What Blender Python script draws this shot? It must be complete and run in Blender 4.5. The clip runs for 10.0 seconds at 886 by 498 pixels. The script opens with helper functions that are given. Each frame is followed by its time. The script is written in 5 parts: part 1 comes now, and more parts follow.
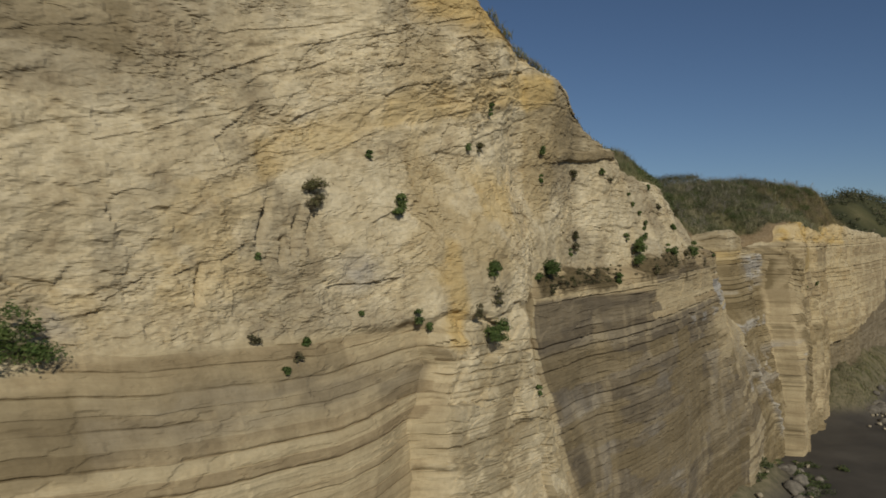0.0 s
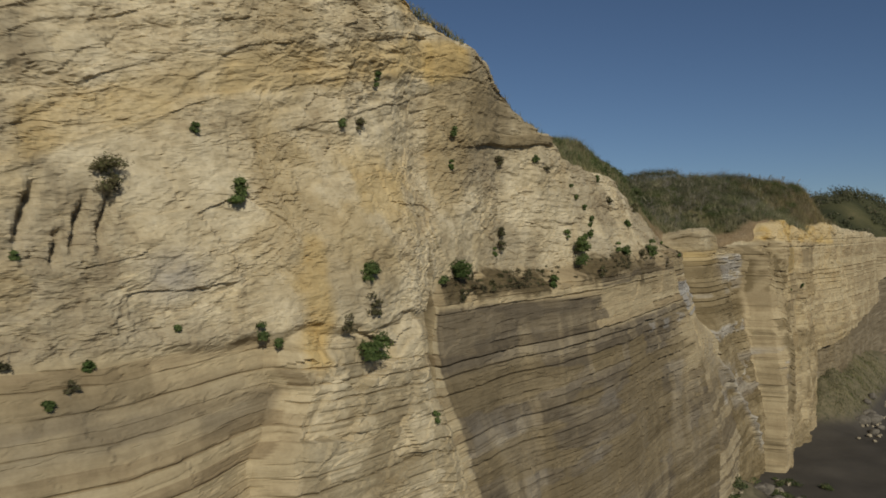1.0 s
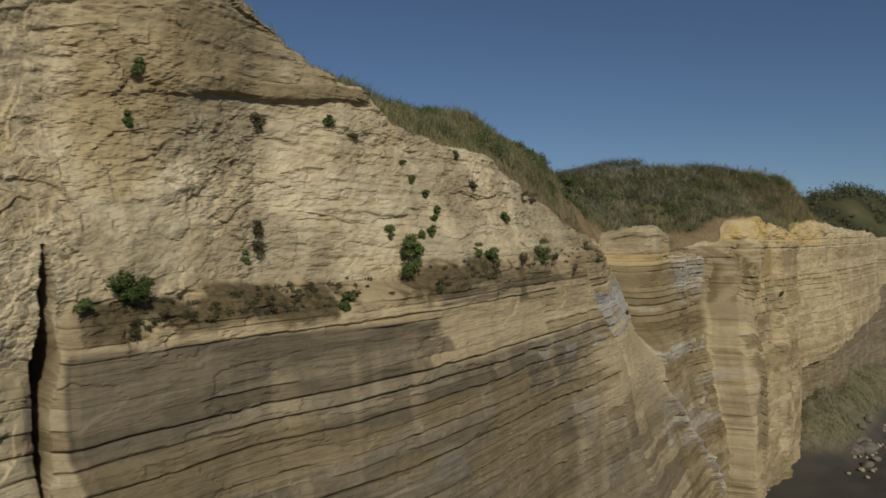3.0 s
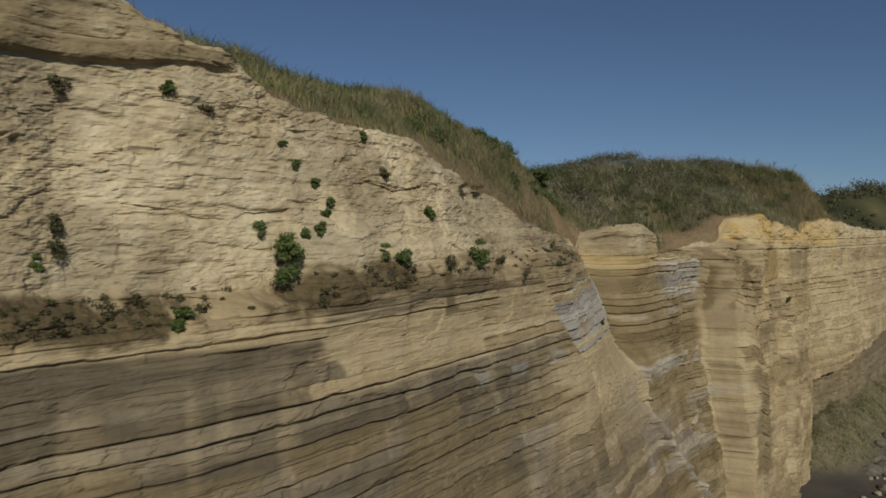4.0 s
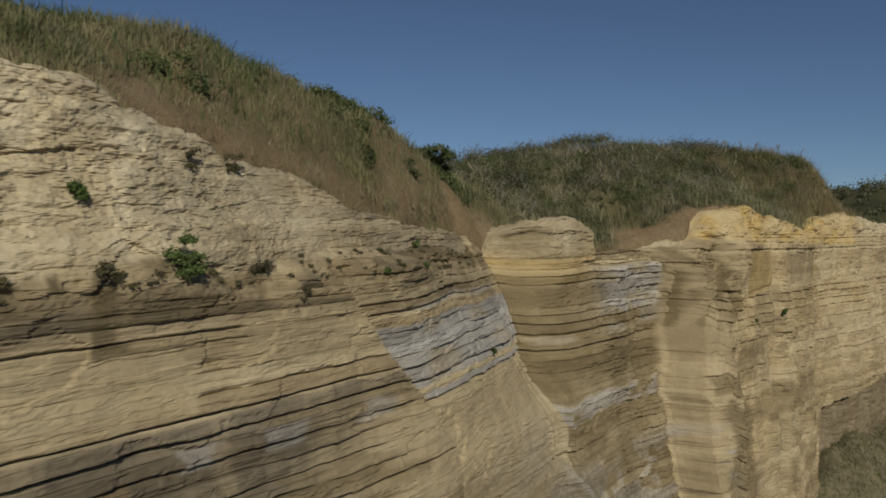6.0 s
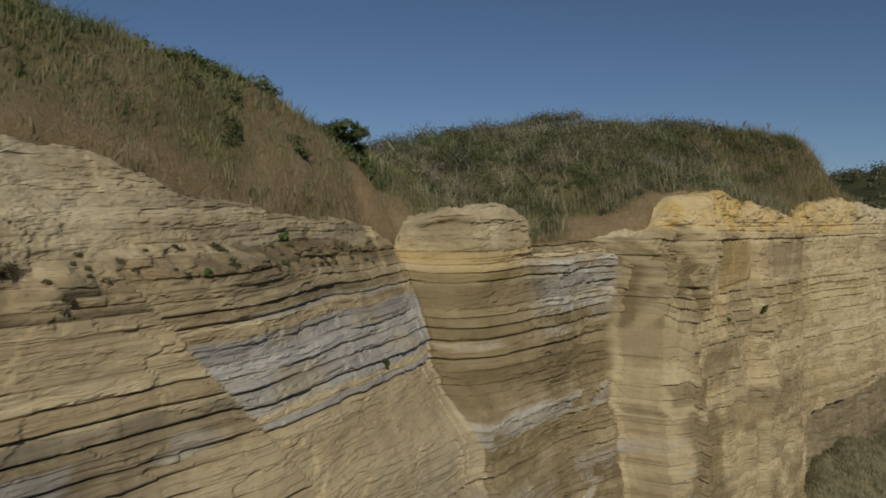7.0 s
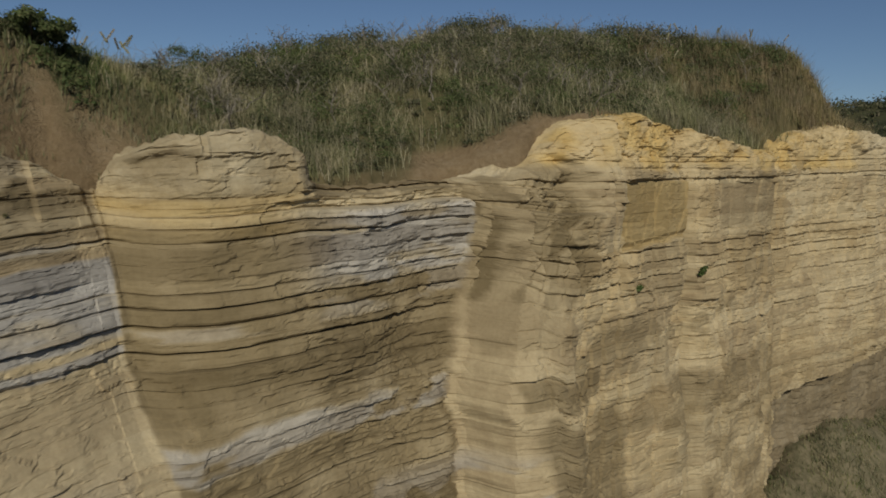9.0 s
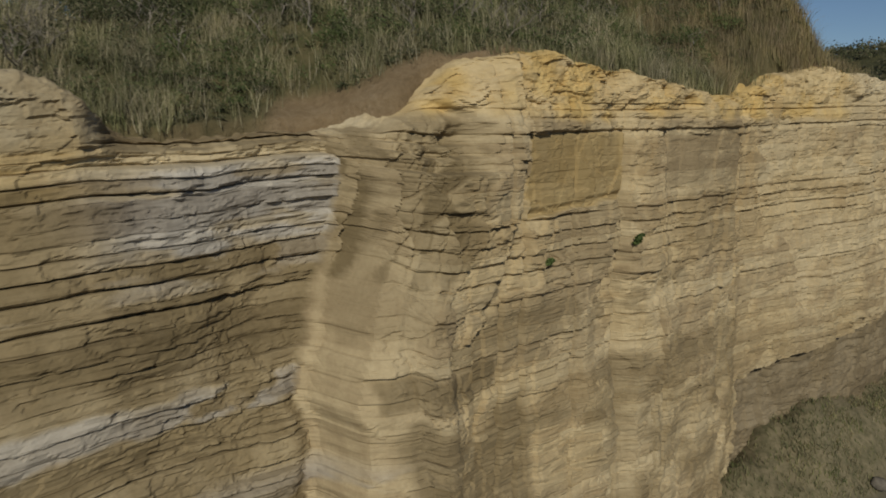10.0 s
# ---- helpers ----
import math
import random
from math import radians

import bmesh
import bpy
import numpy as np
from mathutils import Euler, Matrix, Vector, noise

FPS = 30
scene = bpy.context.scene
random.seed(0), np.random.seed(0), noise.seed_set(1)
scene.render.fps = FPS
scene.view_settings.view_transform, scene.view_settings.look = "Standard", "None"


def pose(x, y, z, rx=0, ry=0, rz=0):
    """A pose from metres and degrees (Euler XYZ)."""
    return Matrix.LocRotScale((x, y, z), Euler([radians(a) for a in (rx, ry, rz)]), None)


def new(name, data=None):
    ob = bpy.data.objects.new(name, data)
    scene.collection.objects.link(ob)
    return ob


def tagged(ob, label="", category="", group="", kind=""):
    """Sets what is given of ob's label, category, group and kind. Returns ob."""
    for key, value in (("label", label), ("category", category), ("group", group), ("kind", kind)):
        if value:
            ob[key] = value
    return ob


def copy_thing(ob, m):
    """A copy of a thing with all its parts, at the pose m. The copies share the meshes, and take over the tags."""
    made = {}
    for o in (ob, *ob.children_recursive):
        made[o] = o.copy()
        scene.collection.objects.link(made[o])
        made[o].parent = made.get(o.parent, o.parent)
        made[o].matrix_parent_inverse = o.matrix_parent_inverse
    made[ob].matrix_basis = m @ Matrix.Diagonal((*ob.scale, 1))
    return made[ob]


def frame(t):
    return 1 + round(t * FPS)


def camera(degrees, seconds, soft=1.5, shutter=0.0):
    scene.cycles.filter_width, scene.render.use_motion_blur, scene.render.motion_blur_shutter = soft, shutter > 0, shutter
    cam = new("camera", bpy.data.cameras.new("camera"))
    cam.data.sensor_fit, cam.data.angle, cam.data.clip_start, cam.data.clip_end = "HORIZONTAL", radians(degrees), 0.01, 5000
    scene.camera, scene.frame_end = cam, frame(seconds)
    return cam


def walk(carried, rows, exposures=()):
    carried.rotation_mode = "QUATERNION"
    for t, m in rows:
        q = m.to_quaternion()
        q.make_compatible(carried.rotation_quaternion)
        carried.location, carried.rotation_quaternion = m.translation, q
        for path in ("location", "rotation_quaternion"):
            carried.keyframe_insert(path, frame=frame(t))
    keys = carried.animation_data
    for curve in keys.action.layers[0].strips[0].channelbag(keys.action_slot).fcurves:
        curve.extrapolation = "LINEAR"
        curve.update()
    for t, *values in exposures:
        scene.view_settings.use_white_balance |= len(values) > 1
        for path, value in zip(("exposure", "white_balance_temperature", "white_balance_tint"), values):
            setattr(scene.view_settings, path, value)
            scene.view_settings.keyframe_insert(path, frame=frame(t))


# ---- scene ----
cam = camera(60.2, 10.0, soft=1.7, shutter=0.2)
METRES, EYE, TILT, LEAN, TURN = 60.0, 17.5, 0.0, 0.0, 0.0
ROWS = [
    (0.0, 0.0, 0.0, 0.0, 0.0, 0.0, 0.0),
    (0.5, 0.031, 0.0383, -0.0003, -0.0, -0.0, -0.01),
    (1.0, 0.0625, 0.0791, -0.001, 0.06, 0.02, -0.03),
    (1.5, 0.0938, 0.1214, -0.0017, 0.02, 0.0, -0.05),
    (2.0, 0.1249, 0.1644, -0.0016, -0.0, 0.03, -0.04),
    (2.5, 0.1557, 0.206, -0.0005, 0.29, 0.04, -0.04),
    (4.0, 0.238, 0.3279, 0.0022, 2.35, 0.0, -0.17),
    (4.5, 0.2649, 0.3682, 0.0017, 3.14, 0.05, -0.17),
    (5.0, 0.2921, 0.4093, 0.002, 3.85, 0.02, -0.24),
    (5.5, 0.3195, 0.451, 0.0021, 4.46, 0.06, -0.24),
    (7.0, 0.4066, 0.5666, 0.0084, 6.4, -1.31, -0.32),
    (7.5, 0.4367, 0.6051, 0.0089, 7.16, -2.33, -0.36),
    (8.0, 0.4664, 0.6447, 0.0089, 8.11, -3.49, -0.42),
    (8.5, 0.4961, 0.6853, 0.0099, 9.19, -4.86, -0.48),
    (9.0, 0.5263, 0.7259, 0.012, 10.29, -6.41, -0.52),
    (9.5, 0.5565, 0.7672, 0.0134, 11.4, -8.16, -0.59),
    (10.0, 0.5876, 0.8083, 0.014, 12.4, -10.44, -0.64),
]
walk(cam, [(t, pose(0, 0, EYE, TILT, LEAN, TURN) @ pose(METRES * x, METRES * y, METRES * z, 90 + pitch, roll, yaw)) for t, x, y, z, yaw, pitch, roll in ROWS])

# ---- light ----
# The coast runs along the unit vector (0.588, 0.809); s is metres along it, d metres to its left, into the land.
CS, SN = 0.588, 0.809


def world_xy(s, d):
    return CS * s - SN * d, SN * s + CS * d


SUN_S, SUN_D, SUN_Z = 0.52, 0.66, -0.50      # the way the sunlight travels
sx, sy = world_xy(SUN_S, SUN_D)
sun_way = Vector((sx, sy, SUN_Z)).normalized()
sun_data = bpy.data.lights.new("sun", "SUN")
sun_data.energy, sun_data.angle, sun_data.color = 4.2, radians(3.0), (1.0, 0.94, 0.785)
sun = new("sun", sun_data)
sun.rotation_euler = sun_way.to_track_quat("-Z", "Y").to_euler()
sun.location = (0, 0, 80)

sky_world = bpy.data.worlds.new("sky")
scene.world = sky_world
sky_world.use_nodes = True
wn = sky_world.node_tree.nodes
wn.clear()
sky = wn.new("ShaderNodeTexSky")
sky.sky_type, sky.sun_disc = "NISHITA", False
sky.sun_elevation = math.asin(-sun_way.z)
sky.sun_rotation = math.atan2(-sun_way.x, -sun_way.y)
sky.altitude, sky.air_density, sky.dust_density, sky.ozone_density = 2500, 1.0, 0.1, 3.5
back = wn.new("ShaderNodeBackground")
back.inputs["Strength"].default_value = 0.063
wout = wn.new("ShaderNodeOutputWorld")
sky_world.node_tree.links.new(sky.outputs[0], back.inputs["Color"])
sky_world.node_tree.links.new(back.outputs[0], wout.inputs["Surface"])


scene.view_settings.exposure = -0.5


# ---- materials ----
class Mat:
    """A small builder for node materials."""

    def __init__(self, name, rough=0.9):
        self.m = bpy.data.materials.new(name)
        self.m.use_nodes = True
        self.t = self.m.node_tree
        self.b = self.t.nodes["Principled BSDF"]
        self.b.inputs["Roughness"].default_value = rough
        self.b.inputs["Specular IOR Level"].default_value = 0.2
        self.geo = None

    def node(self, kind):
        return self.t.nodes.new(kind)

    def put(self, sock, v):
        if isinstance(v, bpy.types.NodeSocket):
            self.t.links.new(v, sock)
        elif isinstance(v, tuple) and len(v) == 3 and sock.type == "RGBA":
            sock.default_value = (*v, 1)
        else:
            sock.default_value = v

    def attr(self, name):
        n = self.node("ShaderNodeAttribute")
        n.attribute_name = name
        return n.outputs["Fac"]

    def place(self):
        if self.geo is None:
            self.geo = self.node("ShaderNodeNewGeometry")
        return self.geo.outputs["Position"]

    def island(self):
        self.place()
        return self.geo.outputs["Random Per Island"]

    def scaled(self, v, x, y, z):
        n = self.node("ShaderNodeVectorMath")
        n.operation = "MULTIPLY"
        self.put(n.inputs[0], v)
        n.inputs[1].default_value = (x, y, z)
        return n.outputs[0]

    def join(self, x, y, z):
        n = self.node("ShaderNodeCombineXYZ")
        for i, v in enumerate((x, y, z)):
            self.put(n.inputs[i], v)
        return n.outputs[0]

    def noise(self, scale, detail=4.0, rough=0.55, vec=None, warp=0.0):
        n = self.node("ShaderNodeTexNoise")
        self.put(n.inputs["Vector"], self.place() if vec is None else vec)
        n.inputs["Scale"].default_value, n.inputs["Detail"].default_value = scale, detail
        n.inputs["Roughness"].default_value, n.inputs["Distortion"].default_value = rough, warp
        return n.outputs["Fac"]

    def cells(self, scale, vec=None, feature="F1"):
        n = self.node("ShaderNodeTexVoronoi")
        n.feature = feature
        self.put(n.inputs["Vector"], self.place() if vec is None else vec)
        n.inputs["Scale"].default_value = scale
        return n.outputs["Distance"]

    def cell_tone(self, scale, vec):
        n = self.node("ShaderNodeTexVoronoi")
        self.put(n.inputs["Vector"], vec)
        n.inputs["Scale"].default_value = scale
        k = self.node("ShaderNodeSeparateColor")
        self.t.links.new(n.outputs["Color"], k.inputs[0])
        return k.outputs[0]

    def math(self, op, a, b=0.0, clamp=False):
        n = self.node("ShaderNodeMath")
        n.operation, n.use_clamp = op, clamp
        self.put(n.inputs[0], a)
        self.put(n.inputs[1], b)
        return n.outputs[0]

    def fit(self, v, a, b, c=0.0, d=1.0):
        n = self.node("ShaderNodeMapRange")
        self.put(n.inputs[0], v)
        for i, k in enumerate((a, b, c, d)):
            n.inputs[1 + i].default_value = k
        return n.outputs[0]

    def ramp(self, v, *stops):
        n = self.node("ShaderNodeValToRGB")
        self.put(n.inputs[0], v)
        e = n.color_ramp.elements
        while len(e) < len(stops):
            e.new(0.5)
        for k, (p, c) in zip(e, stops):
            k.position, k.color = p, (*c, 1)
        return n.outputs[0]

    def mix(self, f, a, b, how="MIX"):
        n = self.node("ShaderNodeMix")
        n.data_type, n.blend_type = "RGBA", how
        self.put(n.inputs["Factor"], f)
        self.put([i for i in n.inputs if i.name == "A" and i.type == "RGBA"][0], a)
        self.put([i for i in n.inputs if i.name == "B" and i.type == "RGBA"][0], b)
        return [o for o in n.outputs if o.type == "RGBA"][0]

    def bump(self, h, strength=0.5, dist=0.05):
        n = self.node("ShaderNodeBump")
        n.inputs["Strength"].default_value, n.inputs["Distance"].default_value = strength, dist
        self.put(n.inputs["Height"], h)
        self.t.links.new(n.outputs[0], self.b.inputs["Normal"])

    def colour(self, c):
        self.put(self.b.inputs["Base Color"], c)
        return self.m


def rock_material():
    m = Mat("layered_mudstone", 0.92)
    bed, tone, along = m.attr("bed"), m.attr("tone"), m.attr("along")
    layer = m.noise(1.0, 6, 0.6, m.join(m.math("MULTIPLY", along, 0.16), m.math("MULTIPLY", bed, 1.5), 0.0), 0.4)
    fine = m.noise(1.0, 5, 0.65, m.join(m.math("MULTIPLY", along, 0.6), m.math("MULTIPLY", bed, 14.0), 0.0), 0.6)
    blotch = m.noise(0.55, 6, 0.6)
    grain = m.noise(9.0, 6, 0.68)
    t1 = m.math("ADD", m.math("MULTIPLY", tone, 0.38), m.math("MULTIPLY", layer, 0.45))
    t1 = m.math("ADD", t1, m.math("MULTIPLY", blotch, 0.2))
    t1 = m.math("ADD", 0.53, m.math("MULTIPLY", m.math("SUBTRACT", t1, 0.53), m.attr("banding")))
    t2 = m.math("ADD", t1, m.math("MULTIPLY", m.math("MULTIPLY", m.math("SUBTRACT", fine, 0.5), 0.24), m.attr("banding")))
    streak = m.noise(1.0, 5, 0.6, m.join(m.math("MULTIPLY", along, 2.4), m.math("MULTIPLY", bed, 0.16), 3.0))
    t2 = m.math("ADD", t2, m.math("MULTIPLY", m.math("SUBTRACT", streak, 0.5), 0.17))
    t2 = m.math("ADD", t2, m.math("MULTIPLY", m.math("SUBTRACT", m.noise(2.3, 6, 0.65), 0.5), 0.20))
    beds = m.ramp(t2, (0.28, (0.220, 0.163, 0.094)), (0.42, (0.325, 0.252, 0.150)), (0.55, (0.430, 0.346, 0.213)), (0.75, (0.535, 0.448, 0.293)))
    rubble = m.ramp(m.math("ADD", m.math("MULTIPLY", blotch, 0.55), m.math("MULTIPLY", m.noise(2.6, 7, 0.72), 0.5)),
                    (0.36, (0.335, 0.264, 0.163)), (0.5, (0.495, 0.413, 0.272)), (0.66, (0.630, 0.546, 0.388)))
    shard = m.math("ADD", m.math("MULTIPLY", m.cell_tone(4.2, m.scaled(m.place(), 1.0, 1.0, 2.2)), 0.6), m.math("MULTIPLY", m.cell_tone(11.0, m.scaled(m.place(), 1.0, 1.0, 1.8)), 0.4))
    shards = m.ramp(shard, (0.15, (0.82, 0.80, 0.78)), (0.5, (0.97, 0.96, 0.95)), (0.85, (1.09, 1.09, 1.07)))
    rubble = m.mix(m.attr("chips"), rubble, m.mix(1.0, rubble, shards, "MULTIPLY"))
    c = m.mix(m.attr("rubble"), beds, rubble)
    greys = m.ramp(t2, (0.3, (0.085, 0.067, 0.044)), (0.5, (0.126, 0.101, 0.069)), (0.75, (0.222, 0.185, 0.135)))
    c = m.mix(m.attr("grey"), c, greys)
    blues = m.ramp(t2, (0.3, (0.205, 0.186, 0.163)), (0.55, (0.345, 0.324, 0.296)), (0.75, (0.470, 0.443, 0.405)))
    c = m.mix(m.attr("blue"), c, blues)
    ochre = m.ramp(m.noise(1.4, 5, 0.6), (0.3, (0.420, 0.282, 0.098)), (0.65, (0.570, 0.420, 0.185)))
    c = m.mix(m.attr("ochre"), c, ochre)
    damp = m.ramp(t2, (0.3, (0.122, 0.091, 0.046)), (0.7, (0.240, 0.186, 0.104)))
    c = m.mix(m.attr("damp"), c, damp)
    # growth on the ledges, and the shade painted into the open crack
    moss_and_shade = m.ramp(m.noise(5.0, 5, 0.7), (0.35, (0.075, 0.058, 0.030)), (0.6, (0.140, 0.106, 0.058)), (0.7, (0.095, 0.098, 0.043)))
    c = m.mix(m.attr("moss_and_shade"), c, moss_and_shade)
    c = m.mix(0.45, c, m.ramp(grain, (0.3, (0.72, 0.71, 0.69)), (0.6, (1.0, 1.0, 1.0))), "MULTIPLY")
    h = m.math("ADD", m.math("MULTIPLY", m.noise(15.0, 6, 0.7), 0.6), m.math("MULTIPLY", m.noise(48.0, 4, 0.6), 0.3))
    h = m.math("ADD", h, m.math("MULTIPLY", fine, 0.4))
    chips = m.cells(6.5, m.scaled(m.place(), 1.0, 1.0, 1.9))
    chips = m.math("ADD", chips, m.math("MULTIPLY", m.cells(15.0, m.scaled(m.place(), 1.0, 1.0, 1.6)), 0.5))
    h = m.math("ADD", h, m.math("MULTIPLY", m.math("MULTIPLY", chips, m.attr("chips")), 1.3))
    m.bump(h, 0.48, 0.045)
    return m.colour(c)


def soil_material():
    m = Mat("bare_soil", 0.95)
    n = m.math("ADD", m.math("MULTIPLY", m.noise(0.6, 6, 0.65), 0.55), m.math("MULTIPLY", m.noise(5.0, 6, 0.7), 0.45))
    c = m.ramp(n, (0.3, (0.165, 0.114, 0.062)), (0.5, (0.280, 0.203, 0.117)), (0.7, (0.380, 0.294, 0.188)))
    grass = m.ramp(m.noise(2.2, 5, 0.7), (0.3, (0.078, 0.085, 0.036)), (0.6, (0.165, 0.142, 0.070)))
    c = m.mix(m.attr("turf"), c, grass)
    field = m.ramp(m.noise(0.12, 6, 0.65), (0.35, (0.048, 0.052, 0.024)), (0.6, (0.095, 0.092, 0.042)))
    c = m.mix(m.attr("field"), c, field)
    m.bump(m.math("ADD", m.noise(5.0, 7, 0.72), m.math("MULTIPLY", m.noise(20.0, 4, 0.7), 0.3)), 0.9, 0.18)
    return m.colour(c)


def sand_material():
    m = Mat("dark_sand", 0.85)
    n = m.noise(0.15, 6, 0.6)
    c = m.ramp(n, (0.35, (0.058, 0.051, 0.043)), (0.65, (0.098, 0.086, 0.071)))
    c = m.mix(m.attr("green"), c, m.ramp(m.noise(1.6, 6, 0.7), (0.35, (0.100, 0.093, 0.050)), (0.6, (0.205, 0.172, 0.105))))
    c = m.mix(0.5, c, m.ramp(m.noise(20.0, 4, 0.6), (0.35, (0.7, 0.7, 0.7)), (0.6, (1, 1, 1))), "MULTIPLY")
    m.bump(m.noise(3.0, 6, 0.7), 0.5, 0.12)
    return m.colour(c)


def leaf_material(name, *cols):
    m = Mat(name, 0.75)
    step = 1.0 / (len(cols) - 1)
    c = m.ramp(m.island(), *[(i * step, k) for i, k in enumerate(cols)])
    c = m.mix(0.75, c, m.ramp(m.noise(0.55, 4, 0.6), (0.36, (0.50, 0.52, 0.50)), (0.50, (0.90, 0.90, 0.90)), (0.66, (1.25, 1.20, 1.12))), "MULTIPLY")
    c = m.mix(m.ramp(m.noise(0.8, 4, 0.6), (0.42, (0, 0, 0)), (0.60, (0.55, 0.55, 0.55))), c, m.mix(1.0, c, (0.80, 0.92, 0.62), "MULTIPLY"))
    thin = m.node("ShaderNodeBsdfTranslucent")
    m.put(thin.inputs["Color"], c)
    both = m.node("ShaderNodeMixShader")
    both.inputs[0].default_value = 0.3
    m.t.links.new(m.b.outputs[0], both.inputs[1])
    m.t.links.new(thin.outputs[0], both.inputs[2])
    m.t.links.new(both.outputs[0], m.t.nodes["Material Output"].inputs["Surface"])
    return m.colour(c)


def plain_material(name, a, b, scale=4.0, rough=0.9):
    m = Mat(name, rough)
    n = m.noise(scale, 6, 0.65)
    m.bump(n, 0.6, 0.06)
    return m.colour(m.ramp(n, (0.33, a), (0.66, b)))


ROCK, SOIL, SAND = rock_material(), soil_material(), sand_material()
GRASS = leaf_material("dry_grass", (0.105, 0.122, 0.055), (0.180, 0.183, 0.092), (0.32, 0.280, 0.175), (0.250, 0.205, 0.126))
WEED = leaf_material("weed_leaves", (0.074, 0.102, 0.042), (0.118, 0.145, 0.062), (0.165, 0.168, 0.082))
STRAW = leaf_material("straw_blades", (0.150, 0.128, 0.068), (0.250, 0.200, 0.118), (0.350, 0.285, 0.185), (0.290, 0.225, 0.140))
REED = leaf_material("reed_blades", (0.125, 0.134, 0.070), (0.235, 0.218, 0.128), (0.360, 0.318, 0.215), (0.480, 0.425, 0.310))
SCRUB = leaf_material("scrub_leaves", (0.052, 0.062, 0.034), (0.096, 0.106, 0.056), (0.160, 0.152, 0.094), (0.215, 0.188, 0.132))
LEAF = leaf_material("green_leaves", (0.062, 0.098, 0.032), (0.110, 0.155, 0.052), (0.175, 0.205, 0.082))
DRYLEAF = leaf_material("withered_leaves", (0.078, 0.068, 0.042), (0.137, 0.114, 0.072), (0.111, 0.117, 0.052))
TWIG = plain_material("grey_twigs", (0.150, 0.131, 0.105), (0.300, 0.270, 0.225), 9.0)
BARK = plain_material("brown_stems", (0.055, 0.042, 0.028), (0.12, 0.095, 0.065), 12.0)
PLUME = leaf_material("pale_plume", (0.36, 0.32, 0.24), (0.52, 0.47, 0.37))
STONE = plain_material("beach_boulder", (0.085, 0.075, 0.062), (0.21, 0.185, 0.150), 2.5)
PALESTONE = plain_material("fallen_mudstone", (0.20, 0.165, 0.115), (0.42, 0.36, 0.26), 5.0)


# ---- arithmetic of rock ----
def hash2(i, j, k=0):
    h = (i.astype(np.int64) * 374761393 + j.astype(np.int64) * 668265263 + k * 974711) & 0xFFFFFFFF
    h = ((h ^ (h >> 13)) * 1274126177) & 0xFFFFFFFF
    h = ((h ^ (h >> 16)) * 2246822519) & 0xFFFFFFFF
    return ((h ^ (h >> 15)) & 0xFFFFFF) / 16777215.0


def vnoise(x, y, k=0):
    """Smooth noise, 0 to 1."""
    i, j = np.floor(x), np.floor(y)
    u, v = x - i, y - j
    u, v = u * u * u * (u * (u * 6 - 15) + 10), v * v * v * (v * (v * 6 - 15) + 10)
    a, b, c, d = hash2(i, j, k), hash2(i + 1, j, k), hash2(i, j + 1, k), hash2(i + 1, j + 1, k)
    return (a * (1 - u) + b * u) * (1 - v) + (c * (1 - u) + d * u) * v


def fbm(x, y, octaves=4, k=0, gain=0.5):
    total, amp, norm = 0.0, 1.0, 0.0
    for o in range(octaves):
        total = total + amp * vnoise(x * 2 ** o + 17.3 * o, y * 2 ** o - 9.1 * o, k + o)
        norm, amp = norm + amp, amp * gain
    return total / norm


def blocks(x, y, k=0):
    """Broken rock: each cell a facet with a height and tilt of its own. Returns facet height and nearness to the crack."""
    i, j = np.floor(x), np.floor(y)
    best, second = np.full(x.shape, 9.0), np.full(x.shape, 9.0)
    facet = np.zeros(x.shape)
    for a in (-1, 0, 1):
        for b in (-1, 0, 1):
            p, q = i + a, j + b
            dx, dy = p + hash2(p, q, k) - x, q + hash2(p, q, k + 1) - y
            r = dx * dx + dy * dy
            h = hash2(p, q, k + 2) - 0.5 + (hash2(p, q, k + 3) - 0.5) * dx * 1.1 + (hash2(p, q, k + 4) - 0.65) * dy * 1.1
            near = r < best
            second = np.where(near, best, np.minimum(second, r))
            facet = np.where(near, h, facet)
            best = np.where(near, r, best)
    return facet, np.sqrt(second) - np.sqrt(best)


def step(a, b, x):
    t = np.clip((x - a) / (b - a), 0, 1)
    return t * t * (3 - 2 * t)


def table(s, *pairs):
    return np.interp(s, [p[0] for p in pairs], [p[1] for p in pairs])


def bulge(s, z, s0, z0, rs, rz):
    """1 in the middle of an ellipse, 0 outside."""
    return step(1.0, 0.0, np.hypot((s - s0) / rs, (z - z0) / rz))


